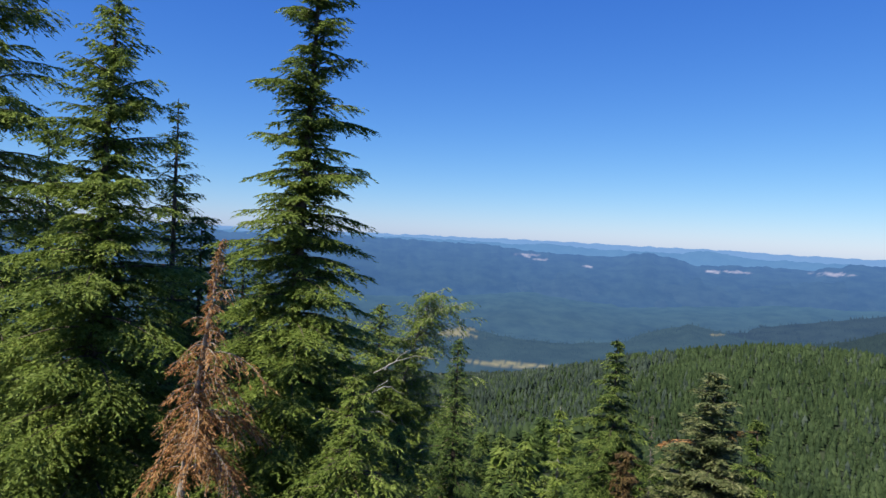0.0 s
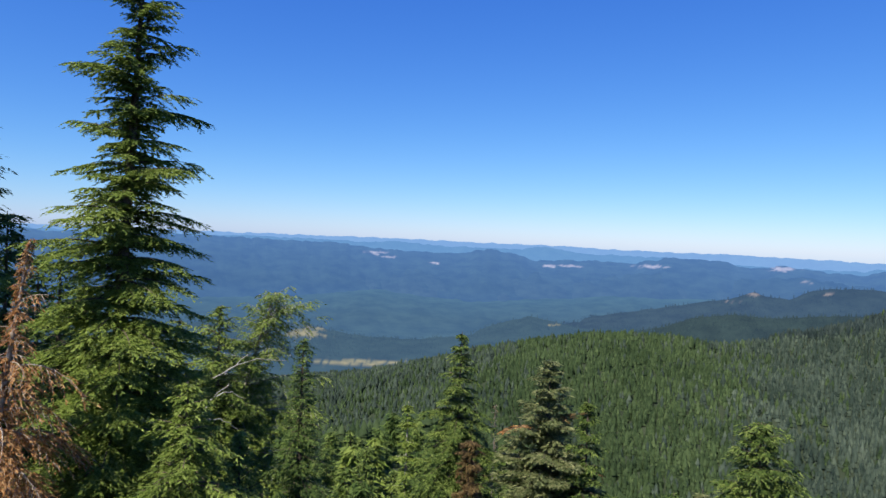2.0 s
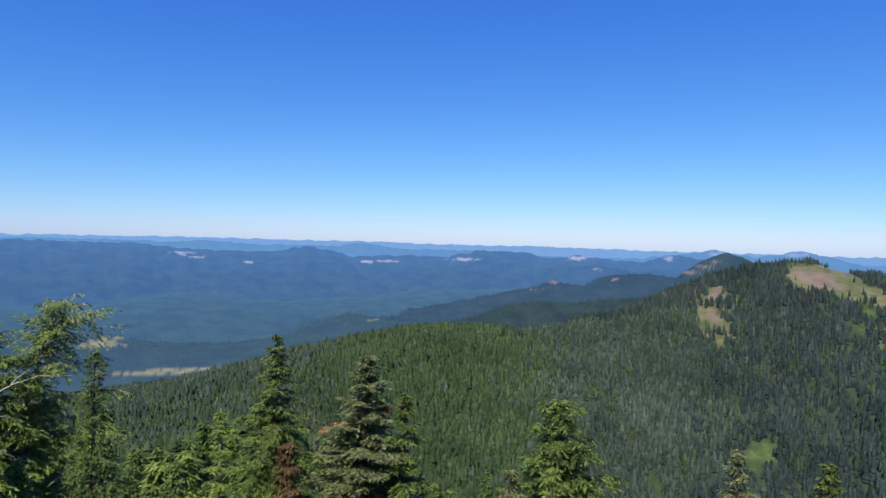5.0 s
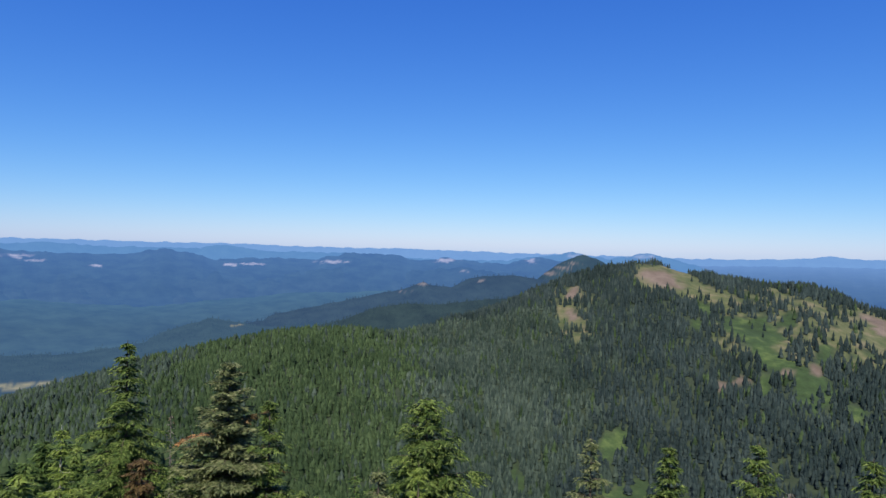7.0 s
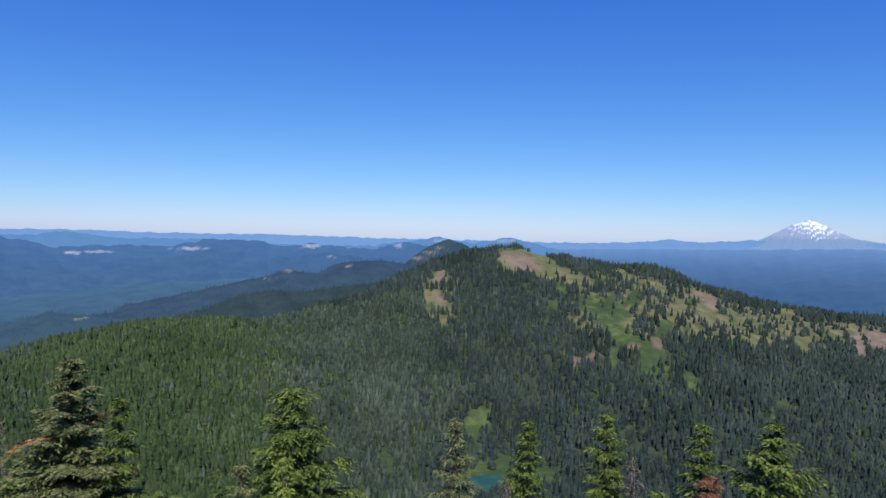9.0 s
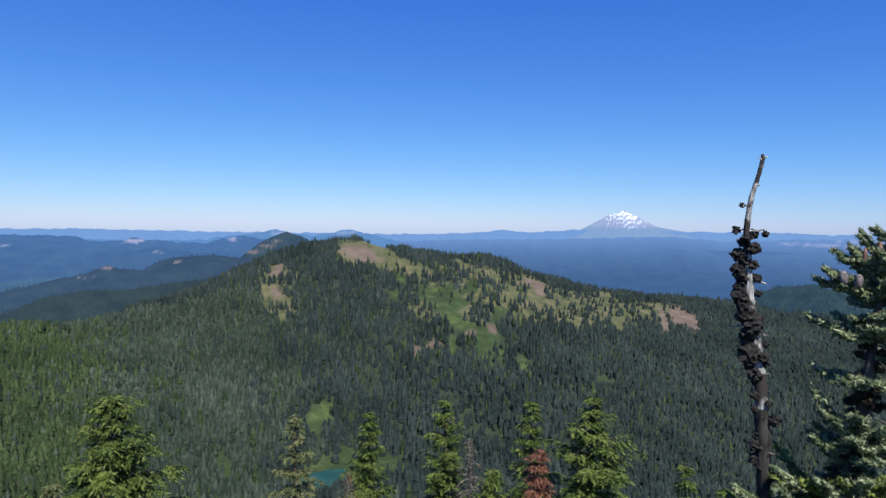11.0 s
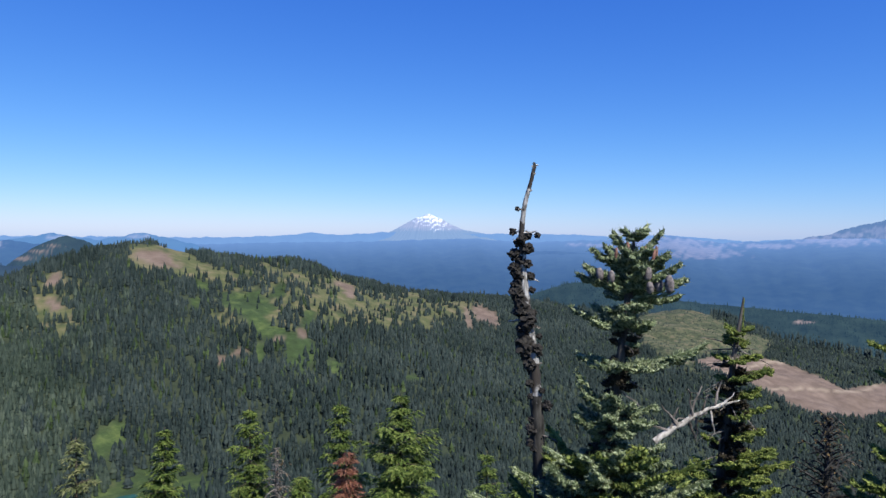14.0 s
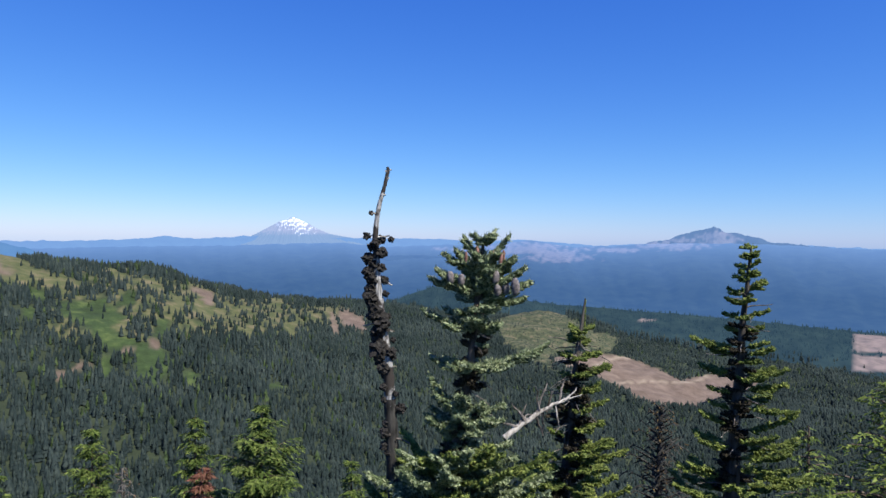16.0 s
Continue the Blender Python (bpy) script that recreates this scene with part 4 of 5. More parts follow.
hemlock(spot(-20, -32.6, -8.0, 44), 41, reach=5.2, boughs=180, profile=0.92, rise=0.05, needles=HEMLOCK_BRIGHT, **{**MIDDLE, "droop": 0.5}, label="green mountain hemlock with layered drooping boughs")
fir_browning = hemlock(spot(-20, -24.9, -9.9, 41), 42, reach=5.0, boughs=270, profile=0.7, needles=FIR_GREY, **{**MIDDLE, "droop": 0.25, "whorl": 11, "slim": 1.1, "inner": 0.03, "hang": 0.3, "spray": 0.28, "twig_k": 0.34}, name="fir_tree", label="dull grey-green fir with browning cone-laden top", browned=0.05)
hemlock(spot(-20, -21.6, -12.9, 40), 43, reach=3.2, boughs=128, profile=0.8, needles=HEMLOCK_BRIGHT, **MIDDLE)
hemlock(spot(-10, -8.4, -13.1, 37), 44, reach=5.2, boughs=240, profile=0.62, needles=HEMLOCK_BRIGHT, **{**MIDDLE, "droop": 0.35, "uneven": 0.1, "loose": 0.25, "twig_k": 0.40}, label="bushy yellow-green hemlock on the near slope", browned=0.008)
hemlock(spot(5, 5.5, -15.5, 40), 45, reach=2.8, boughs=112, profile=0.75, needles=FIR_GREY, **{**MIDDLE, "droop": 0.25}, name="fir_tree", label="slim grey-green fir above the pond")
hemlock(spot(10, 11.7, -15.5, 41), 46, reach=6.2, boughs=200, profile=1.2, needles=HEMLOCK_BRIGHT, **MIDDLE, label="yellow-green mountain hemlock in full sun")
hemlock(spot(18, 18.2, -14.5, 40), 47, reach=4.6, boughs=170, profile=0.9, needles=HEMLOCK_BRIGHT, **MIDDLE, label="yellow-green mountain hemlock in full sun")
hemlock(spot(25, 25.6, -14.4, 38), 48, reach=3.9, boughs=160, profile=0.9, needles=HEMLOCK_BRIGHT, **MIDDLE, label="yellow-green mountain hemlock in full sun")
hemlock(spot(28, 30.8, -13.8, 34), 49, reach=5.9, boughs=180, profile=0.85, needles=HEMLOCK_BRIGHT, **MIDDLE, label="yellow-green mountain hemlock with wide lower boughs")
hemlock(spot(30, 38.3, -18.4, 41), 50, reach=2.7, boughs=112, profile=0.7, needles=HEMLOCK_BRIGHT, **MIDDLE)
hemlock(spot(30, 41.4, -19.9, 33), 51, reach=2.8, boughs=112, profile=0.7, needles=HEMLOCK_BRIGHT, **MIDDLE)
hemlock(spot(20, 22.4, -20.0, 36), 52, reach=2.8, boughs=112, profile=0.7, needles=HEMLOCK_BRIGHT, **MIDDLE)
p = spot(20.3, 20.3, -17.8, 38)
conifer("dead_conifer", "bare dead conifer with grey drooping twigs", "", p, ground_at(p), 2.6, 53, BROWN, wood=CHARRED, boughs=120, profile=0.6, droop=1.1, twig_gap=0.22, spray_gap=0.3, spray=0.2, fullness=0.1,
        hang=0.9, split=True, twigs=True, category="dead tree", thick=2.6, trunk_r=0.13)
p = spot(-31.4, -31.4, -16.9, 38)
conifer("dead_conifer", "small dead conifer with dull brown needles", "", p, ground_at(p), 1.4, 54, BROWN, wood=FIR_BARK, boughs=110, profile=0.45, fullness=0.75, category="dead tree", **{**MIDDLE, "droop": 0.7})
p = spot(9.9, 9.9, -20.4, 36)
conifer("dead_conifer", "low dead conifer with faded brown twigs", "", p, ground_at(p), 1.5, 56, BROWN, wood=CHARRED, boughs=70, profile=0.6, droop=0.9, twig_gap=0.22, spray_gap=0.16, spray=0.2, fullness=0.4,
        hang=0.9, split=True, twigs=True, category="dead tree", thick=2.6)
p = spot(-29.3, -29.3, -13.9, 62)
conifer("dead_conifer", "thin grey dead spire with short stubs", "", p, ground_at(p), 0.7, 57, BROWN, wood=CHARRED, boughs=60, profile=0.4, droop=0.5, twig_gap=0.4, spray_gap=0.4, spray=0.2, fullness=0.2, split=True, twigs=True,
        category="dead tree", thick=4.0, trunk_r=0.14)
# slim saplings between the larger trees
hemlock(spot(-36.8, -36.8, -14.0, 46), 58, reach=1.9, boughs=70, profile=0.9, needles=HEMLOCK, **{**MIDDLE, "gaps": 0.7}, wood=SILVER, label="sparse yellow-green sapling with a bare pale stem")
hemlock(spot(-12.4, -12.4, -18.6, 36), 59, reach=1.5, boughs=80, profile=0.7, needles=FIR_GREY, **MIDDLE, name="fir_tree", label="small grey-green fir beside the bushy hemlock")
hemlock(spot(-9.0, -9.0, -18.2, 33), 60, reach=1.2, boughs=70, profile=0.7, needles=HEMLOCK, **MIDDLE, label="pale yellow-green sapling before the bushy hemlock")
# the rust-red bough of the browning fir
q_rng = np.random.default_rng(5)
limb_r, quads_r, *_ = flat_bough(q_rng, 2.7, 0.05, 0.25, 0.15, 0.07, 0.25, 0.9, 0.34, 0.4, 0.6)
up_r = np.array([0.0, 0.0, EYE_Z - 41 * math.tan(radians(15.4)) - fir_browning.location.z])
wood_and_needles("dead_bough", *tube(turn_z(limb_r, radians(205)) + up_r, np.linspace(0.05, 0.01, 8), 5), turn_z(quads_r, radians(205)) + up_r, BARK, RUST, fir_browning, "rust-red dead bough")
p = spot(26, 26.2, -18.4, 32)
conifer("dead_conifer", "small dead conifer with brick-red needles", "", p, ground_at(p), 1.5, 55, RED, boughs=128, profile=0.5, fullness=0.7, category="dead tree", **{**MIDDLE, "droop": 0.6})


def slope_stand():
    """Close-set hemlocks down the left-hand slope."""
    rng = np.random.default_rng(77)
    places = []
    for _ in range(9000):
        az, r = rng.uniform(-60, -13), math.sqrt(rng.uniform(62 ** 2, 185 ** 2))
        x, y = r * math.sin(radians(az)), r * math.cos(radians(az))
        z = ground_at((x, y))
        limit = np.interp(az, [-60, -52, -46, -40, -34, -28, -20, -13], [-8, -10, -12.5, -13.6, -14.3, -16.5, -19.5, -22])
        tip = limit - rng.uniform(0, 9)
        tall = r * math.tan(radians(tip)) + EYE_Z - z
        if not 5 < tall < 26 or tip < -24.5 or len(places) >= 105 or any(math.hypot(x - a, y - b) < 4.2 for a, b in places):
            continue
        places.append((x, y))
        n, k = len(places), max(1.0, r / 90)
        live = float(np.clip((r * (math.tan(radians(tip)) + math.tan(radians(27.5)))) / tall, 0.4, 0.85))
        hemlock((x, y, z + tall), 100 + n, ground_z=z, reach=rng.uniform(1.7, 2.7) * min(1, tall / 14), boughs=int(66 * live), profile=0.78, whorl=6, twig_gap=0.52 * k, spray_gap=0.47 * k, spray=0.95 * k, depth=live, gaps=0.35,
                needles=(HEMLOCK_DARK, HEMLOCK_BRIGHT, HEMLOCK_DARK, HEMLOCK)[n % 4], label="green hemlock in the close stand down the slope")


slope_stand()
rng_s = np.random.default_rng(15)
for az in np.arange(-47, -13, 1.75):
    az_s, r_s = az + rng_s.uniform(-0.8, 0.8), rng_s.uniform(52, 82)
    x_s, y_s = r_s * math.sin(radians(az_s)), r_s * math.cos(radians(az_s))
    z_s = ground_at((x_s, y_s))
    tip_s = np.interp(az_s, [-47, -34, -24, -13], [-15.5, -17.5, -20, -21.5]) - rng_s.uniform(0, 2.0)
    hemlock((x_s, y_s, r_s * math.tan(radians(tip_s)) + EYE_Z), 300 + int(az + 60), ground_z=z_s, reach=rng_s.uniform(1.5, 2.3), boughs=90, profile=0.75, whorl=7, twig_gap=0.30, spray_gap=0.24, spray=0.54, depth=0.95, gaps=0.35,
            needles=(HEMLOCK_BRIGHT, HEMLOCK_DARK)[int(az + 60) % 2], label="young green hemlock on the near slope")


for az in np.arange(-42, -12, 1.45):
    r_s = rng_s.uniform(36, 60)
    x_s, y_s = r_s * math.sin(radians(az)), r_s * math.cos(radians(az))
    hemlock((x_s, y_s, r_s * math.tan(radians(rng_s.uniform(-23, -18.6))) + EYE_Z), 400 + int(10 * (az + 60)), ground_z=ground_at((x_s, y_s)), reach=rng_s.uniform(1.5, 2.4), boughs=72, profile=0.75, whorl=7, twig_gap=0.27, spray_gap=0.21,
            spray=0.49, depth=0.95, gaps=0.35, needles=(HEMLOCK_BRIGHT, HEMLOCK_DARK)[int(az + 60) % 2], label="young green hemlock on the near slope")


# ---- firs within reach ----
def brush(rng, p0, p1, needle, step):
    """A shoot thick with needles from p0 to p1: a close-set heart and needles that stand out of it."""
    ln = float(np.linalg.norm(p1 - p0))
    m = max(8, int(ln / step))
    k = rng.uniform(0, 1.0, m)
    ax = (p1 - p0) / (ln + 1e-9)
    rnd = rng.normal(0, 1, (m, 3))
    rnd[:, 2] += 0.45
    out = unit(rnd - (rnd @ ax)[:, None] * ax)
    d = unit(out + ax * rng.uniform(0.45, 1.0, m)[:, None])
    nl = needle * rng.uniform(0.8, 1.2, m) * np.where(k > 0.9, 0.8, 1.0)
    tri = blades(p0 + (p1 - p0) * k[:, None], d, unit(rng.normal(0, 1, (m, 3))), nl, np.full(m, needle * 0.22)).reshape(-1, 3)
    e = np.array([0.0, 0.3, 0.85, 1.06])
    hv, hf = tube(p0 + (p1 - p0) * e[:, None], needle * np.array([0.18, 0.45, 0.38, 0.03]), 5, 0.22, int(rng.integers(1, 9999)))
    return np.concatenate([tri, hv[halves(hf)].reshape(-1, 3)])


def fir_bough(rng, length, rise, needle, step, shoot, inner=0.14):
    """A stiff fir bough along +x: limb tubes and crowded brush shoots."""
    s = np.linspace(0, 1, 6)
    bend = rng.normal(0, 0.08) * length
    main = np.stack([length * s, bend * s * s, length * (rise * s + 0.20 * s ** 3)], -1)
    limbs = [tube(main, np.linspace(0.006 + 0.010 * length, 0.003, 6), 5)]
    q = [brush(rng, main[3], main[5], needle, step), brush(rng, main[1], main[3], needle, step * 1.6)]
    n = max(3, int(length / (shoot * 0.36)))
    for k in range(n):
        u = inner + (0.96 - inner) * k / n
        at = np.array([np.interp(u, s, main[:, c]) for c in range(3)])
        for sd in (-1, 1, 0):
            if rng.uniform() < (0.12 if sd else 0.35):
                continue
            ln = shoot * rng.uniform(0.55, 1.2) * (1.4 - 0.7 * u) * (1.0 if length > 0.3 else 0.8) * (1.0 if sd else 0.7)
            a = sd * rng.uniform(0.6, 1.1)
            d = unit(np.array([math.cos(a), math.sin(a), rng.uniform(-0.1, 0.5) if sd else rng.uniform(0.4, 1.2)]))
            q.append(brush(rng, at, at + d * ln, needle, step))
            if ln > 0.08 and sd:
                for s2 in (-1, 1):
                    a2 = a + s2 * 0.75
                    e = unit(np.array([math.cos(a2), math.sin(a2), rng.uniform(-0.1, 0.6)]))
                    q.append(brush(rng, at + d * ln * 0.45, at + d * ln * 0.45 + e * ln * 0.6, needle, step))
    return limbs, np.concatenate(q)


def near_fir(label, top, az, whorls, boughs, seed, needles, needle=0.04, step=0.0056, shoot=0.11, trunk_r=0.05, lean=0.0, inner=0.14, low_needles=None, bare_twigs=26, leader=0.22, core=None):
    """A fir built bough by bough. az: its heading; whorls: (drop below the tip, bough length, boughs, rise); boughs:
    (drop, turn from its right-hand side, length, rise);
    core: first drop, last drop and length of the short dead boughs round the trunk, coloured dark for the crown's inner
    shade."""
    rng = np.random.default_rng(seed)
    top = np.asarray(top, float)
    g = ground_at(top)
    right = np.array(way(az + 90, 0))
    base = np.array([top[0], top[1], g - 0.2]) - right * lean
    tall = top[2] - base[2]
    tree = thing("fir_tree", base, label, "conifer", "firs close by")
    s = np.linspace(0, 1, 22)
    wob = np.cumsum(rng.normal(0, 0.008, (22, 2)), 0)
    wob -= s[:, None] * wob[-1]
    line = np.stack([right[0] * lean * s + wob[:, 0], right[1] * lean * s + wob[:, 1], tall * s], -1)
    part("trunk", *tube(line, 0.008 + trunk_r * (1 - s) ** 0.8, 10, 0.10, seed), [FIR_BARK], tree, smooth=True)
    knots_up = np.linspace(leader, 0, 2 + int(leader / 0.1))
    tipq = np.concatenate([brush(rng, line[-1] - np.array([0, 0, a]), line[-1] - np.array([0, 0, b]), needle * 0.62, step) for a, b in zip(knots_up, knots_up[1:])])
    part("leader", tipq, np.arange(len(tipq)).reshape(-1, 3), [needles], tree)
    rows = [(d, math.degrees(a), ln, rs) for d, a, ln, rs in
            ((drop + rng.normal(0, 0.05), a0 + k * 2 * math.pi / count + rng.normal(0, 0.2), ln * rng.uniform(0.55, 1.15), rise + rng.normal(0, 0.14))
             for drop, ln, count, rise in whorls for a0 in (rng.uniform(0, 6.28),) for k in range(count))]
    rows += [(d + rng.normal(0, 0.015), a + rng.normal(0, 8), ln * rng.uniform(0.92, 1.06), rs + rng.normal(0, 0.05)) for d, a, ln, rs in boughs]
    for n, (drop, turn, ln, rise) in enumerate(rows):
        h = (tall - drop) / tall
        at = np.array([np.interp(h, s, line[:, c]) for c in range(3)])
        limbs, q = fir_bough(rng, ln, rise, needle, step * (1 + 0.4 * (drop > 1.7)), shoot, inner)
        a = radians(turn - az)
        lv, lf = join(limbs)
        wood_and_needles("bough", turn_z(lv, a) + at, lf, turn_z(q, a) + at, FIR_BARK, low_needles if low_needles and drop > 1.7 and n % 3 == 0 else needles, tree)
    # short dead boughs round the trunk, with the shade there painted in
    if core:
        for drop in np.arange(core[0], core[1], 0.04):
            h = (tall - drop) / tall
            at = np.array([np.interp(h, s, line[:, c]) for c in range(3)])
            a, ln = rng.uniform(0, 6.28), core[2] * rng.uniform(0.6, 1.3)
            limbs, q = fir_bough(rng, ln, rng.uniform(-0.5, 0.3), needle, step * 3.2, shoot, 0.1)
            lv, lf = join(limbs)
            wood_and_needles("dead_bough", turn_z(lv, a) + at, lf, turn_z(q, a) + at, FIR_BARK, DEAD_SHADED_INNER, tree, "dead inner bough, coloured dark for the shade in the crown")
    for _ in range(bare_twigs):
        h = rng.uniform(0.45, 0.90)
        at = np.array([np.interp(h, s, line[:, c]) for c in range(3)])
        a, ln = rng.uniform(0, 6.28), rng.uniform(0.08, 0.30) * (1 + 0.4 * (bare_twigs > 30))
        k = np.linspace(0, 1, 5)
        tw = at + np.stack([np.cos(a) * ln * k, np.sin(a) * ln * k, ln * (rng.uniform(-0.3, 0.4) * k - 0.2 * k * k)], -1) + rng.normal(0, 0.008, (5, 3)) * k[:, None]
        part("dead_twig", *tube(tw, np.linspace(0.009, 0.003, 5), 4), [CHARRED], tree, "bare dark twig")
    return tree, line + base


def cone_mesh(length, rad):
    """An upright barrel-shaped fir cone with rows of scales."""
    rows, sides = 11, 12
    v = []
    for i in range(rows):
        u = i / (rows - 1)
        rr = rad * (math.sin(math.pi * (0.12 + 0.80 * u)) ** 0.6)
        for j in range(sides):
            bump = 1.0 + (0.10 if (i + j) % 2 else -0.07)
            a = 2 * math.pi * j / sides
            v.append((rr * bump * math.cos(a), rr * bump * math.sin(a), length * u))
    v += [(0, 0, 0), (0, 0, length * 1.02)]
    f = []
    for i in range(rows - 1):
        for j in range(sides):
            a, b = i * sides + j, i * sides + (j + 1) % sides
            f += [(a, b, b + sides), (a, b + sides, a + sides)]
    n = rows * sides
    for j in range(sides):
        f += [(n, (j + 1) % sides, j), (n + 1, n - sides + j, n - sides + (j + 1) % sides)]
    return np.array(v), np.array(f)


def cone_material(name, dark, light):
    m, n, l, b = material(name, 0.8)
    r = ramp(n, [(0.35, dark), (0.65, light)])
    l.new(noise_node(n, l, 45, 4).outputs[0], r.inputs[0])
    l.new(r.outputs[0], b.inputs["Base Color"])
    return m


CONE_GREY = cone_material("grey_cone", (0.05, 0.045, 0.05), (0.19, 0.17, 0.168))
CONE_RED = cone_material("reddish_cone", (0.12, 0.055, 0.042), (0.27, 0.15, 0.118))


def cone_on(bough, o, p, ln, rad, mat, rng):
    v, f = cone_mesh(ln, rad)
    tilt = Euler((rng.normal(0, 0.12), rng.normal(0, 0.12), rng.uniform(0, 6))).to_matrix()
    v = np.array([tilt @ Vector(q) for q in v]) + np.asarray(p) - o
    part("cone", v, f, [mat], bough, "grey barrel-shaped cone" if mat is CONE_GREY else "slim reddish cone", smooth=True)


R0 = 37.1
fir_top = spot(R0, 50.1, 0.1, 5.6)
fir_a, line_a = near_fir("silvery green fir with upright cones at its top", fir_top, 50.1,
                         [(0.10, 0.13, 4, 0.8), (0.26, 0.22, 5, 0.45), (0.38, 0.30, 6, 0.2), (0.52, 0.34, 7, 0.06), (0.62, 0.20, 4, -0.1), (1.70, 0.16, 5, 0.1), (1.86, 0.22, 5, 0.1), (2.06, 0.5, 7, 0.35), (2.2, 0.66, 9, 0.2), (2.36, 0.8, 9, 0.12), (2.56, 0.95, 8, 0.05), (2.83, 1.0, 7, 0.0)],
                         [(0.20, 0, 0.25, 0.75), (0.18, 170, 0.17, 1.0), (0.30, 200, 0.22, 0.7), (0.34, 180, 0.30, 0.35), (0.40, 190, 0.38, 0.2), (0.36, -10, 0.32, 0.4), (0.42, -15, 0.40, 0.2), (0.44, 230, 0.32, 0.2), (0.46, 310, 0.34, 0.15), (0.36, 270, 0.26, 0.4), (0.50, 0, 0.44, 0.08), (0.46, 180, 0.42, 0.05), (0.56, 0, 0.42, -0.02), (0.76, 180, 0.46, 0.05), (0.72, 165, 0.30, 0.2), (0.74, 0, 0.24, -0.05), (0.80, 20, 0.22, -0.1), (0.76, 270, 0.35, 0.0), (0.77, 225, 0.36, 0.0), (0.76, 315, 0.28, 0.0),
                          (0.77, 90, 0.3, 0.1), (0.92, 0, 0.12, -0.3), (1.10, 180, 0.36, 0.12), (1.08, 200, 0.26, 0.05), (1.14, -5, 0.66, 0.14), (1.10, 12, 0.48, 0.1), (1.13, -30, 0.42, 0.05), (1.08, 270, 0.28, 0.0), (1.10, 235, 0.30, 0.0), (1.10, 90, 0.3, 0.1),
                          (1.52, 180, 0.32, 0.85), (1.52, 205, 0.28, 0.65), (1.48, 190, 0.26, 0.55), (1.58, 172, 0.26, 0.35), (1.54, 0, 0.38, 0.2), (1.57, -25, 0.30, 0.1), (1.52, 270, 0.28, 0.15), (1.55, 300, 0.28, 0.1), (1.50, 240, 0.28, 0.2), (1.60, 330, 0.24, 0.0),
                          (1.44, 215, 0.34, 0.35), (1.62, 200, 0.34, 0.25), (1.64, 225, 0.34, 0.2), (1.62, 345, 0.36, 0.1), (1.66, 310, 0.34, 0.15), (1.72, 180, 0.2, 0.2), (1.78, 0, 0.2, 0.0), (1.42, 255, 0.26, 0.4), (1.46, 320, 0.3, 0.3), (1.90, -20, 0.46, 0.30), (1.92, -50, 0.5, 0.3), (1.92, -80, 0.45, 0.3), (2.0, -100, 0.5, 0.3),
                          (2.05, 180, 0.46, 0.10), (2.1, 200, 0.46, 0.1), (2.05, -35, 0.6, 0.3), (2.12, -60, 0.7, 0.25), (2.12, 240, 0.6, 0.2), (2.2, -15, 0.85, 0.12), (2.28, -45, 0.9, 0.15), (2.3, -75, 0.8, 0.2), (2.3, 225, 0.7, 0.15),
                          (1.94, 255, 0.45, 0.45), (1.98, 285, 0.5, 0.4), (2.0, 215, 0.55, 0.3), (2.0, 315, 0.6, 0.3), (2.08, 190, 0.42, 0.2), (2.1, 265, 0.62, 0.3), (2.12, -20, 0.85, 0.22), (2.2, 205, 0.5, 0.15), (2.2, 250, 0.75, 0.25), (2.22, 290, 0.8, 0.25), (2.26, 180, 0.46, 0.1), (2.26, -30, 1.05, 0.15), (2.36, 235, 0.85, 0.15), (2.36, 270, 0.85, 0.2), (2.4, -60, 0.95, 0.15)],
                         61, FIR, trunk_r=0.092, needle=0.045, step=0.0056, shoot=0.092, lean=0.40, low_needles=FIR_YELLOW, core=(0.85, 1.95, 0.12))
rng_c = np.random.default_rng(9)
side_way = np.array(way(50.1 + 90, 0))
spots = []
for du, dz, ln, rad in ((0.27, -0.53, 0.15, 0.035), (0.19, -0.53, 0.12, 0.032), (-0.25, -0.45, 0.11, 0.030), (0.10, -0.44, 0.11, 0.032), (0.13, -0.54, 0.10, 0.030), (-0.17, -0.46, 0.10, 0.028)):
    spots.append((fir_top + side_way * du - np.array(way(50, 0)) * rng_c.uniform(0.16, 0.26) + np.array([0, 0, dz + 0.065]), ln * 0.92, rad, CONE_GREY))
for du, dz in ((-0.14, -0.27), (-0.09, -0.27), (-0.04, -0.2), (0.10, -0.26), (0.14, -0.28), (0.17, -0.25), (-0.19, -0.5), (-0.17, -0.5), (-0.06, -0.70), (-0.03, -0.70), (0.0, -0.71)):
    spots.append((fir_top + side_way * du - np.array(way(50, 0)) * rng_c.uniform(0.08, 0.2) + np.array([0, 0, dz + 0.05]), rng_c.uniform(0.07, 0.10), 0.013, CONE_RED))
rng_c = np.random.default_rng(19)
for at, ln, rad, mat in spots:
    # the shoot that carries the cone
    root = np.array([np.interp(at[2] - 0.05, line_a[:, 2], line_a[:, c]) for c in range(3)])
    k = np.linspace(0, 1, 5)[:, None]
    stem = root + (at - root) * k - np.array([0, 0, 0.03]) * np.sin(k * math.pi) - np.array(fir_a.location)
    q = np.concatenate([brush(rng_c, stem[1], stem[3], 0.038, 0.004), brush(rng_c, stem[3], stem[4] + (stem[4] - stem[3]) * 0.35, 0.038, 0.0032)])
    bough = wood_and_needles("bough", *tube(stem, np.linspace(0.008, 0.004, 5), 5), q, FIR_BARK, FIR, fir_a)
    cone_on(bough, np.array(fir_a.location), at, ln, rad, mat, rng_c)

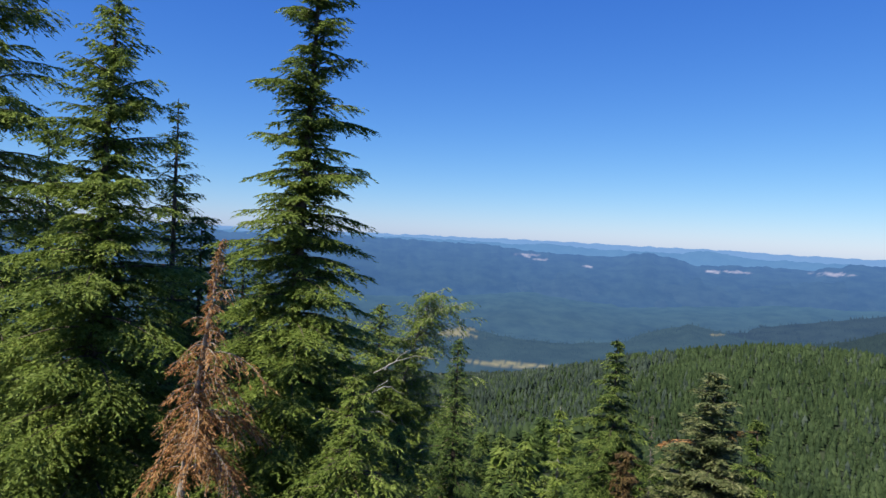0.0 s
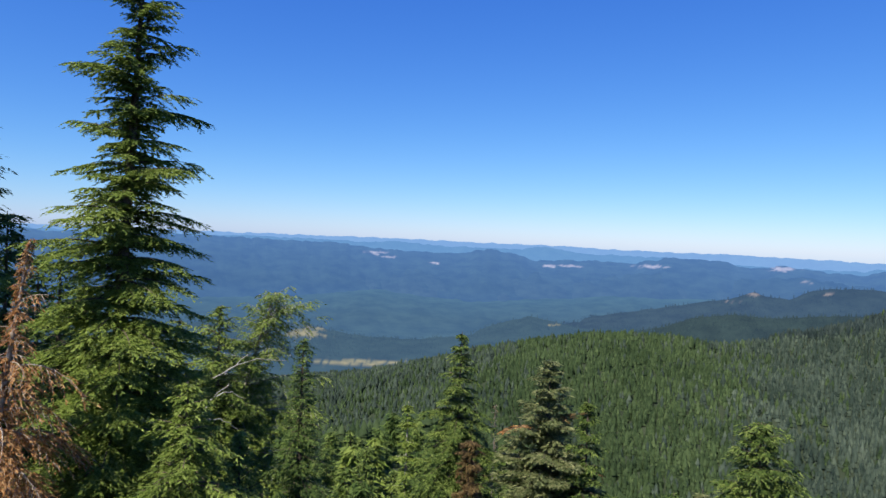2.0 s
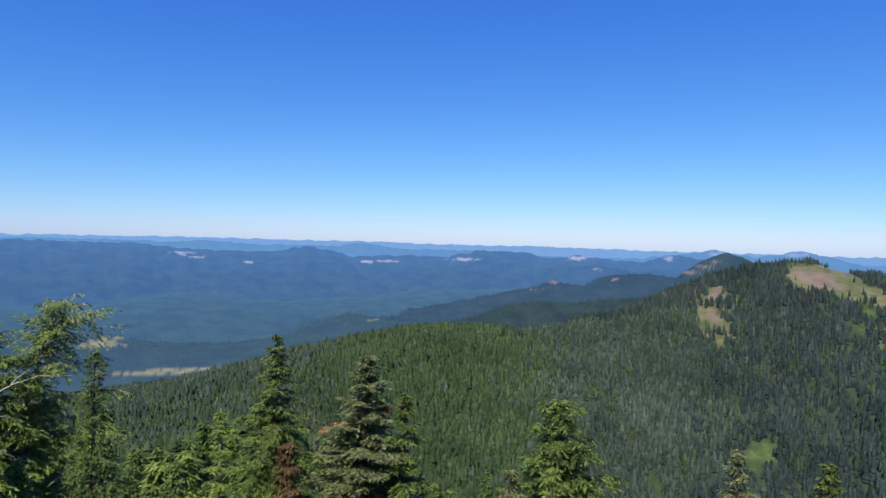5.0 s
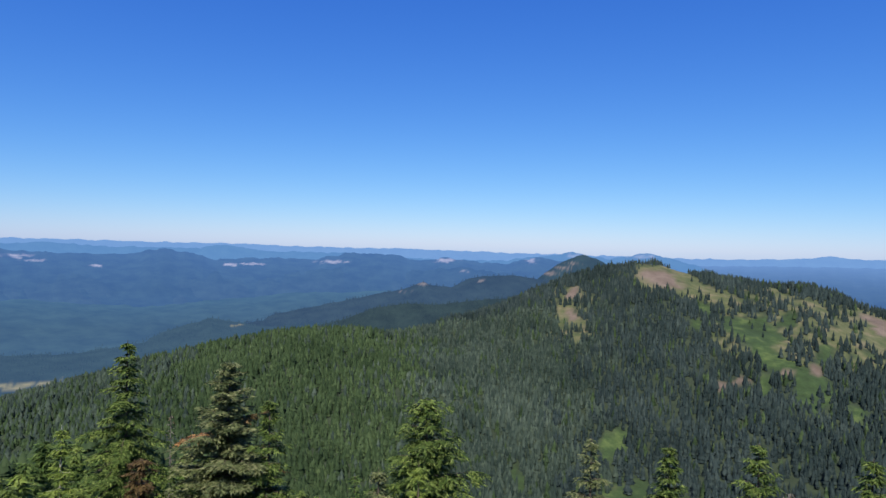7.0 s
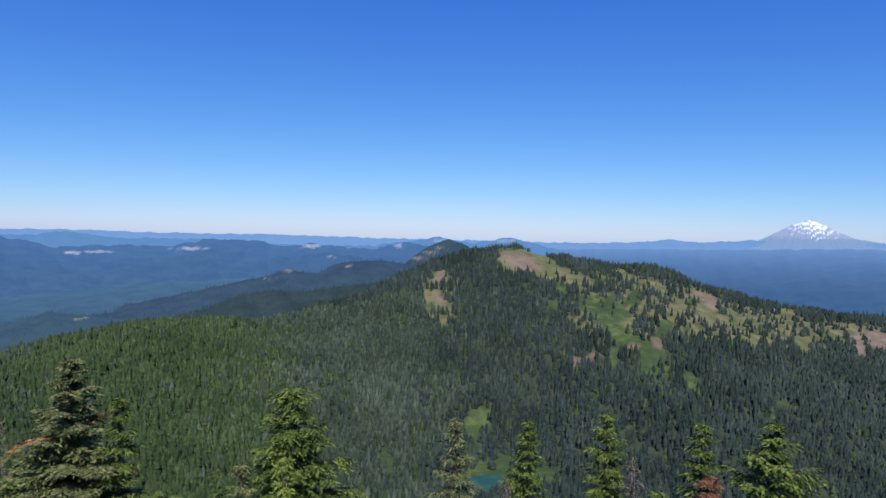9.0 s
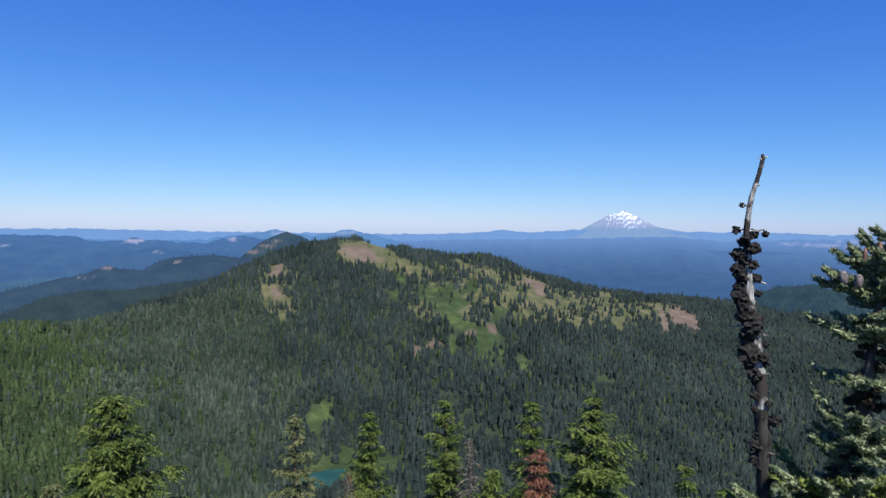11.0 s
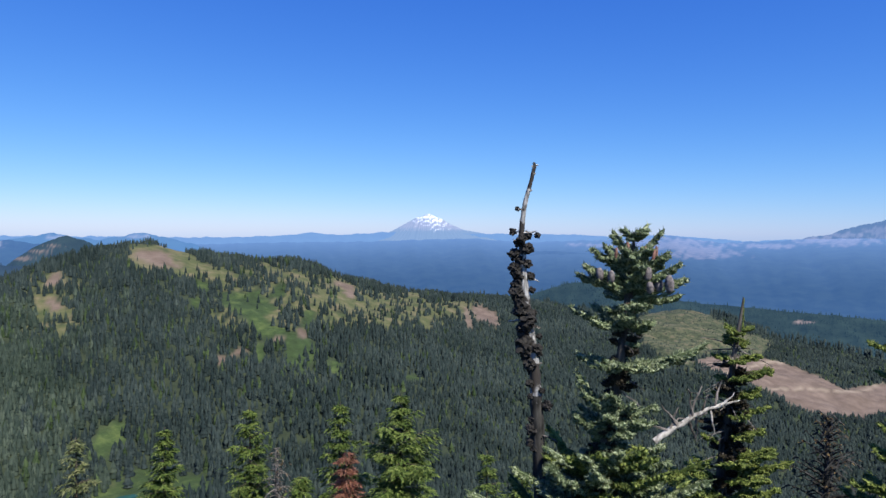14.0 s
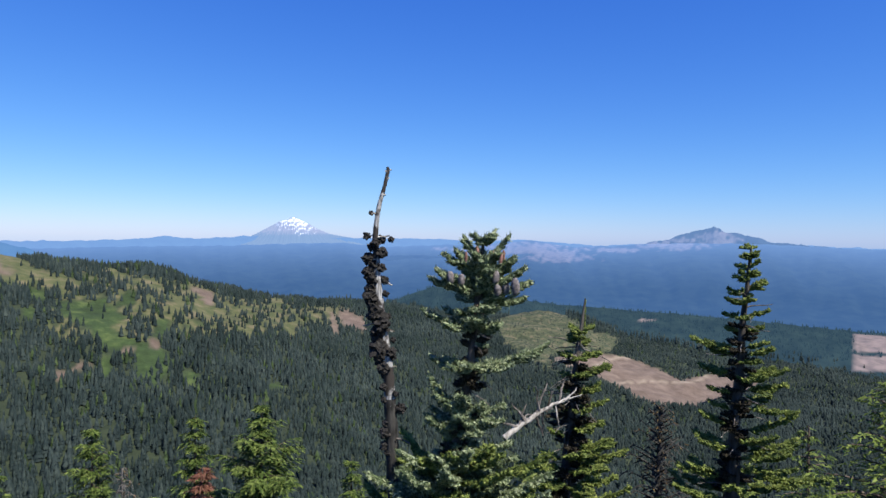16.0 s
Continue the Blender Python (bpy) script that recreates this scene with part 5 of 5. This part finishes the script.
fir_b_top = spot(R0, 58.6, -5.0, 7.6)
fir_b, line_b = near_fir("sparse young fir with yellow-green shoots", fir_b_top, 58.6,
                         [(0.48, 0.12, 4, 0.2), (2.05, 0.75, 7, 0.15), (2.3, 0.95, 7, 0.1), (2.6, 1.0, 6, 0.1)],
                         [(0.36, 180, 0.13, 0.2), (0.36, 0, 0.15, 0.1), (0.37, 270, 0.12, 0.2), (0.65, 0, 0.25, 0.05), (0.66, 180, 0.2, -0.1), (0.66, 280, 0.2, 0.0), (0.86, 0, 0.38, 0.05), (0.87, 25, 0.3, 0.0), (0.85, 185, 0.16, 0.0), (0.88, 320, 0.25, 0.0),
                          (1.03, 0, 0.34, 0.0), (1.05, -30, 0.30, 0.0), (1.05, 190, 0.2, 0.0), (1.25, 0, 0.36, 0.1), (1.26, -40, 0.32, 0.1), (1.3, 170, 0.18, 0.0), (1.46, 0, 0.36, 0.2), (1.46, -35, 0.32, 0.15), (1.52, 185, 0.25, 0.1),
                          (1.70, 0, 0.5, 0.2), (1.75, -30, 0.5, 0.2), (1.75, -65, 0.5, 0.2), (1.86, 0, 0.68, 0.15), (1.9, 20, 0.66, 0.1), (1.9, -45, 0.6, 0.15), (1.82, 180, 0.3, 0.1), (1.92, 205, 0.42, 0.1)],
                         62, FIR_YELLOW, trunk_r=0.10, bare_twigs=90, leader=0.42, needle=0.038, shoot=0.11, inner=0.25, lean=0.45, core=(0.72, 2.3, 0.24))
fir_c_top = spot(45.8, 70.8, -0.4, 8.0)
fir_c, line_c = near_fir("slender dark-trunked fir with bright shoot tips", fir_c_top, 70.8,
                         [(0.16, 0.08, 4, 0.7), (0.32, 0.13, 4, 0.4), (0.46, 0.13, 4, 0.3), (0.60, 0.18, 5, 0.25), (2.75, 0.75, 7, 0.05), (3.0, 0.85, 6, 0.05)],
                         [(0.44, 0, 0.2, 0.15), (0.62, 180, 0.2, 0.1), (0.76, 0, 0.26, 0.15), (0.78, 180, 0.22, 0.1), (0.78, 270, 0.2, 0.1), (0.95, 185, 0.18, 0.1), (0.95, 0, 0.22, 0.2), (1.12, 180, 0.50, 0.10), (1.14, 200, 0.38, 0.1), (1.1, 0, 0.26, 0.25),
                          (1.22, 180, 0.34, 0.0), (1.2, -15, 0.32, 0.2), (1.25, 300, 0.25, 0.1), (1.45, 180, 0.44, 0.08), (1.45, 160, 0.34, 0.0), (1.46, 0, 0.5, 0.08), (1.45, 25, 0.4, 0.05), (1.5, -40, 0.32, 0.1), (1.62, 0, 0.48, 0.0), (1.66, 190, 0.32, 0.0),
                          (1.78, -5, 0.60, -0.05), (1.78, 25, 0.45, 0.0), (1.85, 185, 0.3, 0.1), (2.05, 180, 0.38, 0.2), (2.1, 0, 0.6, 0.2), (2.15, -35, 0.6, 0.15), (2.22, 180, 0.45, 0.05), (2.25, 205, 0.4, 0.1), (2.28, 0, 0.62, 0.1), (2.32, -20, 0.66, 0.12),
                          (2.4, 25, 0.75, 0.1), (2.45, -50, 0.75, 0.1), (2.5, -10, 0.95, 0.02), (2.55, 180, 0.5, 0.1), (2.6, 215, 0.6, 0.1)],
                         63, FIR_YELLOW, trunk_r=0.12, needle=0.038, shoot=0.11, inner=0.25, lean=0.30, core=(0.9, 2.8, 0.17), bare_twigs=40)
hemlock(spot(45.8, 80.3, -9.8, 9.0), 64, reach=1.9, boughs=130, profile=0.7, needles=HEMLOCK, twig_gap=0.08, spray_gap=0.045, spray=0.09, depth=0.9, label="green hemlock top beside the firs")
hemlock(spot(45.8, 75.0, -13.9, 11.0), 65, reach=1.3, boughs=90, profile=0.8, needles=HEMLOCK_BRIGHT, twig_gap=0.1, spray_gap=0.05, spray=0.10, depth=0.9, label="small green hemlock top beside the firs")
p = spot(R0, 64.6, -13.4, 10.0)
conifer("dead_conifer", "half-dead small conifer with grey stubby twigs", "", p, ground_at(p), 0.75, 66, BROWN, wood=SNAG_BARK, boughs=170, profile=0.5, rise=0.4, droop=0.2, twig_gap=0.10, spray_gap=0.07, spray=0.06,
        fullness=0.2, split=True, twigs=True, category="dead tree", trunk_r=0.10, thick=2.0)


def clump(rng, size):
    """A ragged lump of dead cones and lichen, bristling with scales."""
    bm = bmesh.new()
    bmesh.ops.create_icosphere(bm, subdivisions=3, radius=size)
    ph = rng.uniform(0, 6, 3)
    for v in bm.verts:
        c = v.co / size
        v.co *= 1 + 0.28 * math.sin(4 * c.x + ph[0]) * math.cos(5 * c.z + ph[1]) + rng.uniform(-0.22, 0.34)
        v.co.z *= 0.95
    v = np.array([q.co[:] for q in bm.verts])
    f = np.array([[q.index for q in fc.verts] for fc in bm.faces])
    bm.free()
    return v, f


def build_snag():
    """The dead standing tree: bent silver top, stubs, and dark clumps of old cones."""
    rng = np.random.default_rng(71)
    top = spot(R0, 41.75, 6.0, 5.75)
    side = np.array(way(41.75 + 90, 0))
    g = ground_at(top)
    snag = thing("dead_snag", np.array([top[0], top[1], g - 0.2]), "bent silver-grey dead snag with dark old cone clusters", "dead tree")
    o = np.array(snag.location)
    # drop below the tip, sideways shift
    bends = [(0.0, 0.0), (0.03, 0.004), (0.16, -0.022), (0.30, -0.062), (0.42, -0.085), (0.58, -0.100), (0.80, -0.090), (1.05, -0.075), (1.35, -0.035), (1.60, 0.005), (1.85, 0.03), (2.2, 0.05), (2.7, 0.08), (3.3, 0.10)]
    pts = np.array([top + side * b - np.array([0, 0, d]) for d, b in bends] + [np.array([*(top + side * 0.1)[:2], g - 0.2])]) - o
    rad = np.array([0.011, 0.017, 0.016, 0.019, 0.021, 0.024, 0.032, 0.036, 0.039, 0.042, 0.047, 0.052, 0.056, 0.062, 0.085])
    fine = np.linspace(0, len(pts) - 1, 80)
    line = np.stack([np.interp(fine, np.arange(len(pts)), pts[:, c]) for c in range(3)], -1)
    girth = np.interp(fine, np.arange(len(pts)), rad)
    low = int(np.argmin(np.abs(line[:, 2] + o[2] - (top[2] - 2.04))))
    part("trunk", *tube(line[:low + 2], girth[:low + 2], 10, 0.10, 4), [SNAG_WOOD], snag, smooth=True)
    part("lower_trunk", *tube(line[low:], girth[low:] * 1.04, 10, 0.16, 5), [SNAG_BARK], snag, "dark bark still on the lower trunk", smooth=True)
    drops = np.array([d for d, b in bends])
    offs = np.array([b for d, b in bends])

    def on(drop):
        return top + side * np.interp(drop, drops, offs) - np.array([0, 0, drop]) - o

    fore = np.array(way(41.75 + 180, 0))
    # stubs: drop, length, side, rise
    for d, ln, sd, rise in ((0.03, 0.035, 1, 0.5), (0.05, 0.03, -1, 0.9), (0.10, 0.03, 1, 0.2), (0.24, 0.03, 1, 0.3), (0.40, 0.07, -1, -0.1), (0.62, 0.14, 1, 0.35), (0.60, 0.06, -1, 0.2), (0.66, 0.09, -1, 0.1), (1.00, 0.13, 1, 0.0), (1.36, 0.20, -1, 0.0), (1.42, 0.10, 1, 0.1), (1.40, 0.09, 1, -0.3), (1.55, 0.08, -1, -0.2),
                            (1.75, 0.08, 1, 0.4), (2.12, 0.13, 1, 0.1), (2.35, 0.2, 1, 0.0), (1.2, 0.1, -1, 0.2), (0.85, 0.1, -1, 0.3), (2.3, 0.12, -1, 0.1)):
        p0 = on(d)
        dv = unit(side * sd + fore * rng.uniform(-0.6, 0.6) + np.array([0, 0, rise]))
        k = np.linspace(0, 1, 5)
        ln_pts = p0 + dv * (ln * k)[:, None] + np.array([0, 0, -0.15 * ln]) * (k ** 2)[:, None] + rng.normal(0, 0.006, (5, 3))
        stub = part("stub", *tube(ln_pts, np.linspace(0.012, 0.005, 5), 5, 0.15, int(d * 100)), [SILVER if rng.uniform() < 0.75 else CHARRED], snag)
    lumps = [(0.40, -0.055, 0.020), (0.60, -0.075, 0.030), (0.63, 0.135, 0.024), (0.63, 0.05, 0.034), (2.10, 0.085, 0.045), (2.14, 0.02, 0.035), (2.30, -0.05, 0.045), (2.42, -0.06, 0.04), (2.36, 0.0, 0.05), (1.80, -0.03, 0.034), (1.90, -0.05, 0.030), (2.02, -0.05, 0.026), (1.96, 0.05, 0.024), (2.22, -0.04, 0.032), (2.48, -0.03, 0.036), (2.55, 0.05, 0.04)]
    for d, sd, size in ((0.66, 0.0, 0.036), (0.70, -0.03, 0.036), (0.74, 0.05, 0.044), (0.80, -0.07, 0.048), (0.84, -0.02, 0.040), (0.87, 0.04, 0.036), (0.91, -0.08, 0.044), (0.96, -0.05, 0.050), (0.98, 0.06, 0.036), (1.03, -0.04, 0.044)):
        lumps.append((d, sd, size))
    for d in np.arange(1.08, 1.74, 0.05):
        lumps.append((d, -0.008 - 0.055 * abs(math.sin(d * 7)) + rng.normal(0, 0.012), rng.uniform(0.046, 0.066) * (1.0 if d < 1.6 else 0.75)))
        if rng.uniform() < 0.55:
            lumps.append((d + 0.02, 0.05 + rng.normal(0, 0.02), rng.uniform(0.022, 0.036)))
    for d, sd, size in lumps:
        v, f = clump(rng, size)
        v = v + on(d) + side * sd + fore * rng.uniform(-0.02, 0.05)
        part("dead_cone", v, f, [LICHEN], snag, "black dead cone")


def snag_wood():
    m, n, l, b = material("snag_wood", 0.85)
    tc = n.new("ShaderNodeTexCoord")
    mp = n.new("ShaderNodeMapping")
    mp.inputs["Scale"].default_value = (1, 1, 0.12)
    l.new(tc.outputs["Object"], mp.inputs[0])
    ns = n.new("ShaderNodeTexNoise")
    ns.inputs["Scale"].default_value, ns.inputs["Detail"].default_value = 60, 6
    l.new(mp.outputs[0], ns.inputs["Vector"])
    r = ramp(n, [(0.35, (0.10, 0.10, 0.10)), (0.65, (0.42, 0.42, 0.42))])
    l.new(ns.outputs[0], r.inputs[0])
    flake = noise_node(n, l, 6, 5)
    fr = ramp(n, [(0.50, (0, 0, 0)), (0.56, (1, 1, 1))])
    l.new(flake.outputs[0], fr.inputs[0])
    col = mix_node(n, l, (0.03, 0.026, 0.024), r.outputs[0], fr.outputs[0])
    l.new(col, b.inputs["Base Color"])
    bp = n.new("ShaderNodeBump")
    bp.inputs["Strength"].default_value, bp.inputs["Distance"].default_value = 0.6, 0.006
    l.new(ns.outputs[0], bp.inputs["Height"])
    l.new(bp.outputs[0], b.inputs["Normal"])
    return m


SNAG_WOOD = snag_wood()
LICHEN = cone_material("black_lichen", (0.006, 0.0058, 0.0056), (0.027, 0.025, 0.023))
build_snag()


def dead_limb():
    """The broken silver limb resting across the young fir."""
    rng = np.random.default_rng(81)
    p0, p1 = spot(45.8, 51.6, -16.6, 6.6), spot(45.8, 56.9, -13.2, 6.9)
    limb = thing("dead_limb", p0, "broken silver dead limb with bare twigs", "dead branch")
    o = p0
    k = np.linspace(-0.05, 1.0, 12)
    line = p0 + (p1 - p0) * k[:, None] + np.array([0, 0, 0.03]) * np.sin(k * 3.1)[:, None] + rng.normal(0, 0.006, (12, 3)) - o
    part("stem", *tube(line, np.linspace(0.033, 0.010, 12), 8, 0.18, 3), [SILVER], limb, smooth=True)
    side = unit(p1 - p0)
    for u, ln, dv, dark in ((0.85, 0.22, (0.7, 0, -0.35), 0), (0.75, 0.16, (0.3, 0, -0.9), 0), (0.30, 0.22, (-0.2, 0, 1), 1), (0.33, 0.16, (-0.8, 0, 0.5), 1), (0.5, 0.24, (-0.3, 0, 0.8), 1), (0.6, 0.18, (0.5, 0, 0.9), 1), (0.9, 0.14, (0.9, 0, 0.3), 0),
                            (0.45, 0.14, (0.2, 0, -1), 1), (0.7, 0.25, (-0.8, 0, 0.45), 1), (0.15, 0.2, (0.3, 0, 0.9), 1), (0.2, 0.24, (-0.6, 0, 0.9), 1), (0.4, 0.3, (0.6, 0, 0.8), 1), (0.55, 0.22, (0.2, 0, -0.9), 1), (0.8, 0.2, (-0.3, 0, 0.9), 1)):
        b0 = (p1 - p0) * u
        d = unit(side * dv[0] + np.array([0, 0, dv[2]]) + rng.normal(0, 0.2, 3))
        q = np.linspace(0, 1, 6)
        tw = b0 + d * (1.35 * ln * q)[:, None] + rng.normal(0, 0.010, (6, 3)) * q[:, None]
        part("twig", *tube(tw, np.linspace(0.015, 0.005, 6), 5), [CHARRED if dark else SILVER], limb)


dead_limb()
